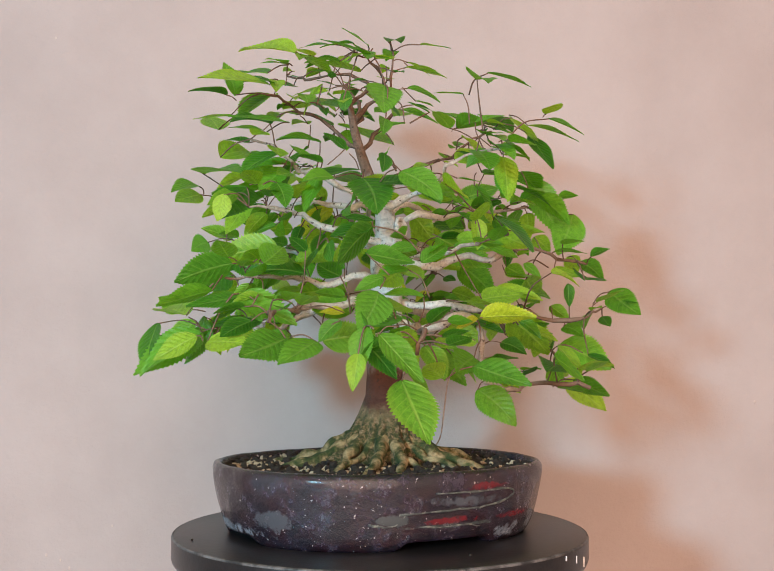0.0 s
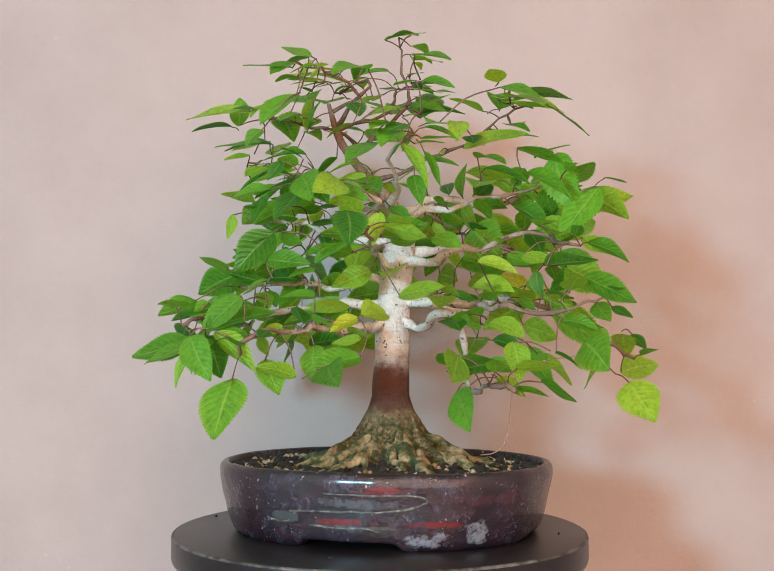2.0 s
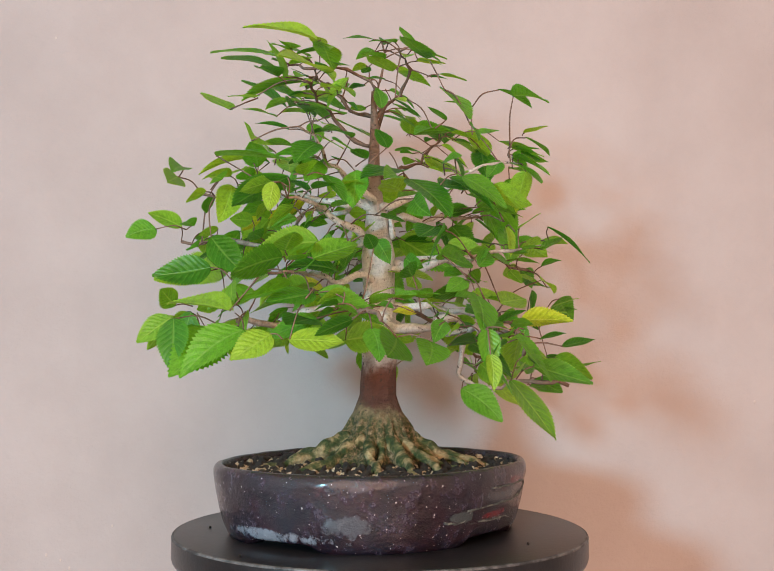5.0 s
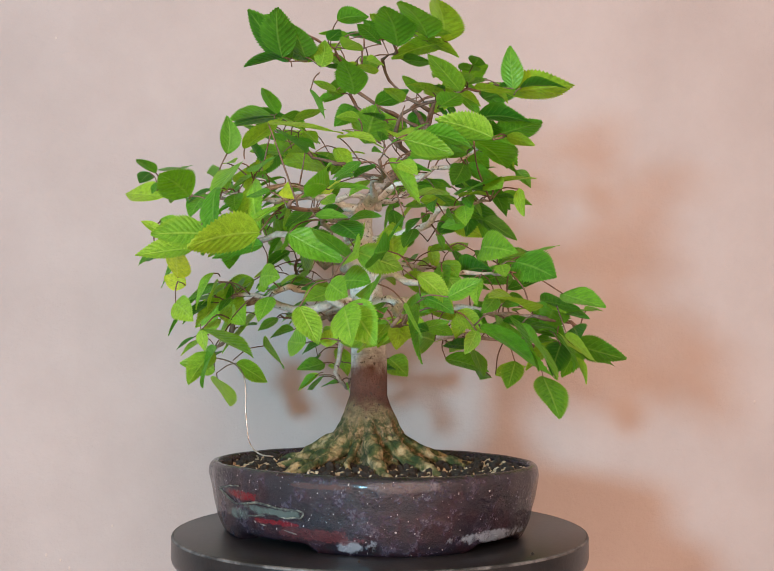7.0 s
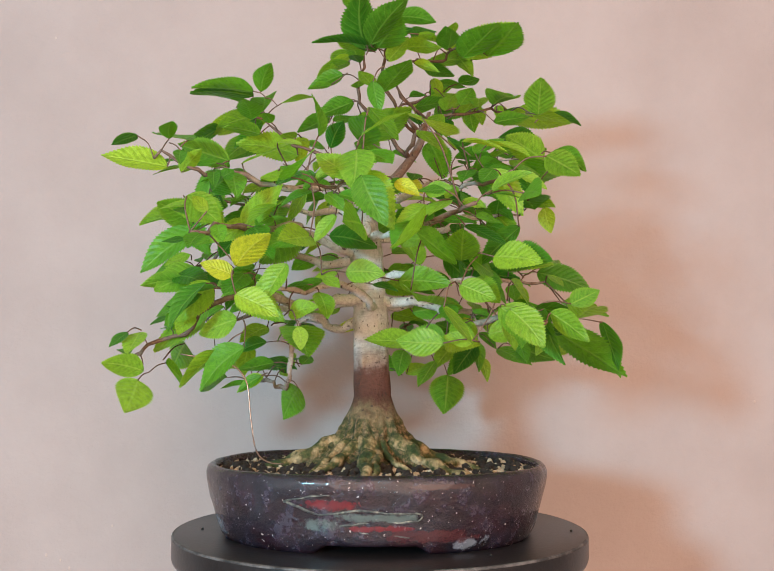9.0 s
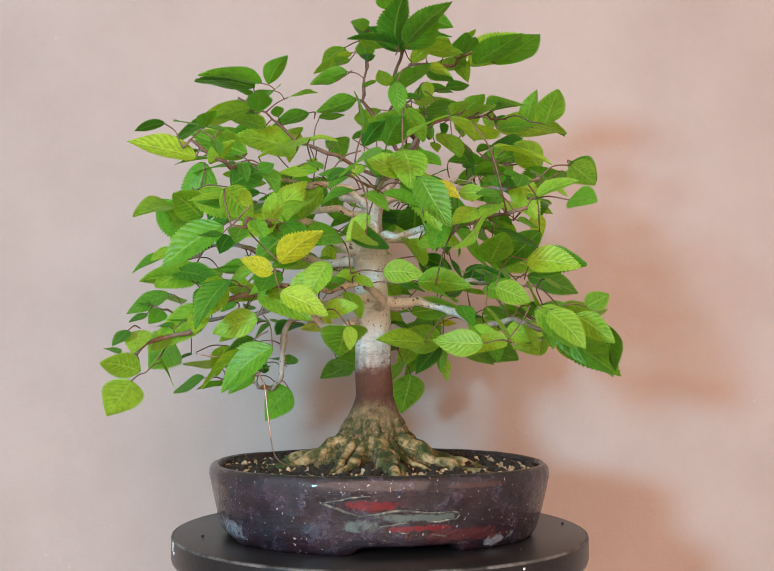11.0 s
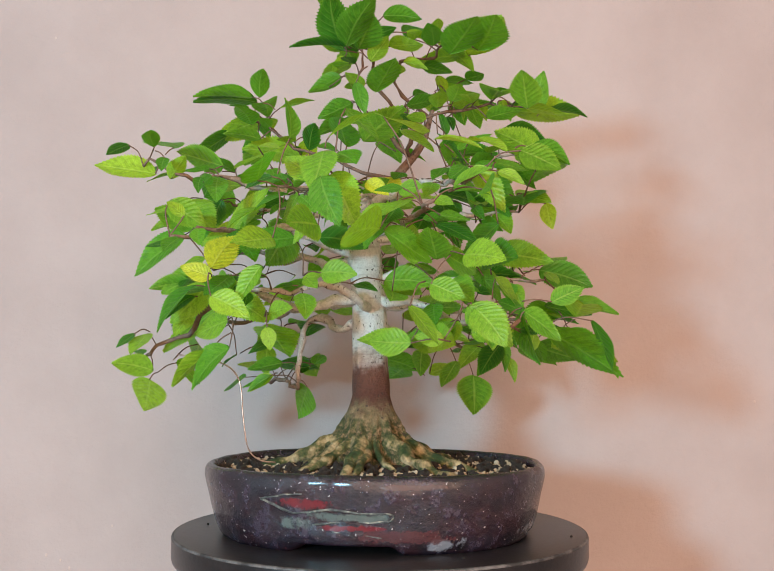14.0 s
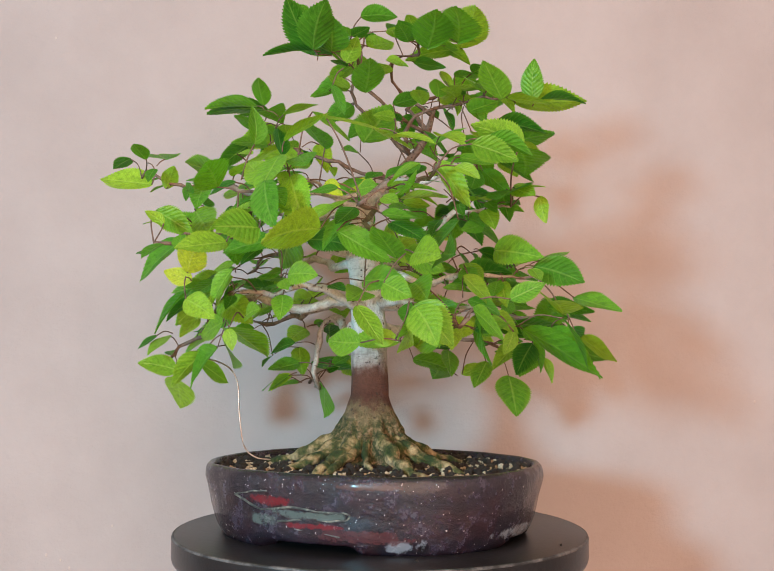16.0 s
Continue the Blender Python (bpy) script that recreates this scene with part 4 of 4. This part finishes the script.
leaf(-0.059, 0.059, 0.303, -110, -20, -11, 0.034, 1)
leaf(-0.077, 0.052, 0.308, 63, 10, -32, 0.017, 1)
leaf(-0.060, 0.010, 0.309, -137, -38, -12, 0.035, 0)
leaf(-0.072, -0.068, 0.310, -165, 4, 21, 0.046, 0)
leaf(0.011, 0.010, 0.312, 169, 25, 22, 0.052, 1)
leaf(-0.038, 0.099, 0.313, -111, -31, -7, 0.035, 1)
leaf(0.016, -0.051, 0.315, -157, -11, 16, 0.024, 0)
leaf(-0.088, -0.039, 0.316, -128, 2, 22, 0.041, 0)
leaf(-0.096, -0.004, 0.319, -175, 12, 22, 0.029, 1)
leaf(-0.133, -0.001, 0.320, 111, 32, 6, 0.039, 1)
leaf(0.072, -0.033, 0.321, -3, 19, -27, 0.025, 0)
leaf(-0.031, -0.051, 0.324, 89, 74, 16, 0.021, 0)
leaf(0.036, -0.042, 0.326, 177, 29, 8, 0.020, 0)
leaf(-0.032, -0.072, 0.327, -91, -14, -11, 0.016, 1)
leaf(-0.121, -0.019, 0.327, -149, -10, 5, 0.033, 1)
leaf(0.133, -0.023, 0.328, 5, -16, -27, 0.033, 0)
leaf(0.121, 0.000, 0.328, -13, -11, -7, 0.044, 1)
leaf(0.131, 0.039, 0.330, 41, -34, -20, 0.043, 0)
leaf(0.132, -0.022, 0.332, -71, 9, -6, 0.024, 1)
leaf(-0.002, -0.094, 0.332, -91, -35, 13, 0.045, 0)
leaf(-0.114, -0.056, 0.333, 141, 70, 12, 0.032, 0)
leaf(-0.120, -0.058, 0.333, -137, 5, 5, 0.034, 0)
leaf(-0.061, -0.029, 0.336, 125, 6, 0, 0.034, 1)
leaf(0.063, 0.055, 0.338, -126, 26, 5, 0.030, 1)
leaf(0.066, -0.089, 0.339, -83, -8, 15, 0.041, 0)
leaf(-0.087, -0.066, 0.339, -148, 1, 28, 0.057, 1)
leaf(-0.028, 0.073, 0.340, -91, -51, -7, 0.025, 0)
leaf(-0.007, -0.030, 0.340, -28, -28, -9, 0.027, 0)
leaf(-0.086, -0.031, 0.341, 128, 3, 10, 0.054, 1)
leaf(0.071, 0.067, 0.341, -50, 9, 21, 0.041, 0)
leaf(-0.016, 0.031, 0.344, 144, 27, -4, 0.045, 0)
leaf(0.064, -0.033, 0.344, 177, 5, 12, 0.024, 0)
leaf(0.079, 0.070, 0.346, 31, 13, -8, 0.048, 0)
leaf(0.075, 0.066, 0.346, 139, 38, 8, 0.033, 0)
leaf(0.093, 0.049, 0.349, 51, 4, -11, 0.053, 0)
leaf(-0.048, -0.031, 0.351, 167, -46, 26, 0.029, 1)
leaf(-0.041, -0.040, 0.353, -91, 10, 5, 0.012, 0)
leaf(0.079, -0.054, 0.355, -3, -12, -16, 0.036, 0)
leaf(-0.038, 0.068, 0.355, 173, 46, 22, 0.024, 1)
leaf(-0.013, -0.088, 0.356, -150, 9, 20, 0.041, 0)
leaf(-0.031, 0.091, 0.358, 106, 48, -26, 0.049, 0)
leaf(-0.039, 0.099, 0.358, 156, 35, -1, 0.047, 0)
leaf(-0.034, 0.093, 0.360, 37, 11, -1, 0.040, 0)
leaf(-0.035, 0.079, 0.362, 141, 25, 19, 0.040, 0)
leaf(-0.033, 0.076, 0.362, 48, 26, -21, 0.031, 0)
leaf(-0.080, 0.023, 0.365, 144, 22, 6, 0.051, 0)
leaf(-0.094, 0.005, 0.370, 135, 16, 18, 0.056, 0)
leaf(-0.013, -0.068, 0.370, -144, 21, 36, 0.026, 0)
leaf(-0.031, -0.037, 0.372, -91, -37, 1, 0.020, 1)
leaf(-0.067, -0.022, 0.378, 47, -4, -17, 0.042, 1)
leaf(-0.070, -0.022, 0.378, 152, 22, 30, 0.059, 1)
leaf(0.005, -0.002, 0.396, 65, 28, -5, 0.032, 0)
leaf(-0.039, 0.014, 0.147, 40, 6, 45, 0.042, 1)
leaf(0.111, -0.005, 0.162, -11, -15, -27, 0.034, 1)
leaf(0.068, -0.001, 0.164, -38, -6, -11, 0.036, 0)
leaf(0.015, -0.053, 0.174, -112, -1, 30, 0.035, 1)
leaf(0.062, -0.001, 0.182, -52, -9, 2, 0.035, 1)
leaf(-0.054, 0.062, 0.183, 126, -10, 27, 0.038, 1)
leaf(-0.039, 0.051, 0.192, -174, -2, -57, 0.041, 1)
leaf(0.013, -0.026, 0.203, -121, -18, 53, 0.034, 1)
leaf(0.009, 0.006, 0.207, -57, -5, -16, 0.041, 1)
leaf(0.009, 0.097, 0.223, 71, -12, 46, 0.041, 0)
leaf(0.012, 0.066, 0.227, -142, -6, -57, 0.039, 0)
leaf(-0.037, 0.006, 0.208, -24, 56, 5, 0.047, 1)
leaf(0.054, 0.105, 0.234, 37, -23, 48, 0.035, 1)
leaf(0.060, -0.009, 0.232, -21, -15, 47, 0.035, 1)
leaf(0.029, 0.108, 0.246, 82, -17, -2, 0.039, 1)
leaf(-0.045, 0.122, 0.261, 160, -53, -47, 0.047, 1)
leaf(0.171, 0.050, 0.262, -127, -49, 36, 0.050, 0)
leaf(0.116, 0.106, 0.258, 166, -30, -40, 0.050, 1)
leaf(0.060, 0.112, 0.230, -158, 49, -52, 0.044, 1)
leaf(-0.040, 0.060, 0.267, 155, -23, -25, 0.034, 2)
leaf(0.099, 0.000, 0.267, -58, -11, 9, 0.042, 1)
leaf(-0.023, 0.105, 0.273, 102, -19, 2, 0.034, 0)
leaf(0.107, -0.006, 0.275, 11, -11, -17, 0.037, 0)
leaf(0.066, -0.085, 0.287, -80, -24, 5, 0.038, 0)
leaf(-0.100, 0.077, 0.286, -159, -2, -19, 0.034, 1)
leaf(0.086, 0.014, 0.289, -20, -5, -2, 0.038, 0)
leaf(-0.104, 0.034, 0.293, 161, -10, -8, 0.040, 1)
leaf(0.081, -0.070, 0.295, -72, -16, 6, 0.038, 0)
leaf(-0.091, 0.126, 0.293, -86, 3, -20, 0.058, 1)
leaf(-0.048, 0.130, 0.284, -143, 38, -4, 0.038, 1)
leaf(0.097, -0.049, 0.303, -60, -7, 17, 0.033, 0)
leaf(0.112, 0.021, 0.340, 47, -19, -32, 0.046, 1)
leaf(0.094, 0.040, 0.337, 11, -12, -19, 0.038, 1)
leaf(0.019, 0.002, 0.338, -107, -15, 21, 0.033, 1)
leaf(-0.040, 0.023, 0.331, -143, 17, 19, 0.030, 0)
leaf(0.017, 0.017, 0.344, 7, -12, -32, 0.034, 0)

for k in range(len(BOUGHS)):
    sprig(k, 7, 140 + k, (0.015, 0.028), 0.6, 0.006, 0.36)
    sprig(k, 4, 40 + k, (0.022, 0.034), 0.45, 0.008, 0.45)
twigs()
turning = [tree, pot(), soil(), turntable()]
stand()


def training_wire():
    thing = tagged(new("training_wire"), "thin bent training wire from a branch to the soil", "wire")
    bm = bmesh.new()
    pts = [polar(0.150, 46, 0.137), polar(0.118, 50, 0.131), polar(0.104, 53, 0.118), polar(0.101, 55, 0.090), polar(0.097, 56, 0.066), polar(0.088, 57, 0.057), polar(0.076, 58, 0.0550)]
    tube(bm, smooth_line(pts, 6), 0.0006, 0.0006, 6)
    part("strand", bm, WIRE, thing)
    return thing


turning.append(training_wire())


def motions():
    rows = [(t, pose(0, 0, 0, 0, 0, a)) for t, a in TURN + TURN_BACK]
    for thing in turning:
        walk(thing, rows)


motions()
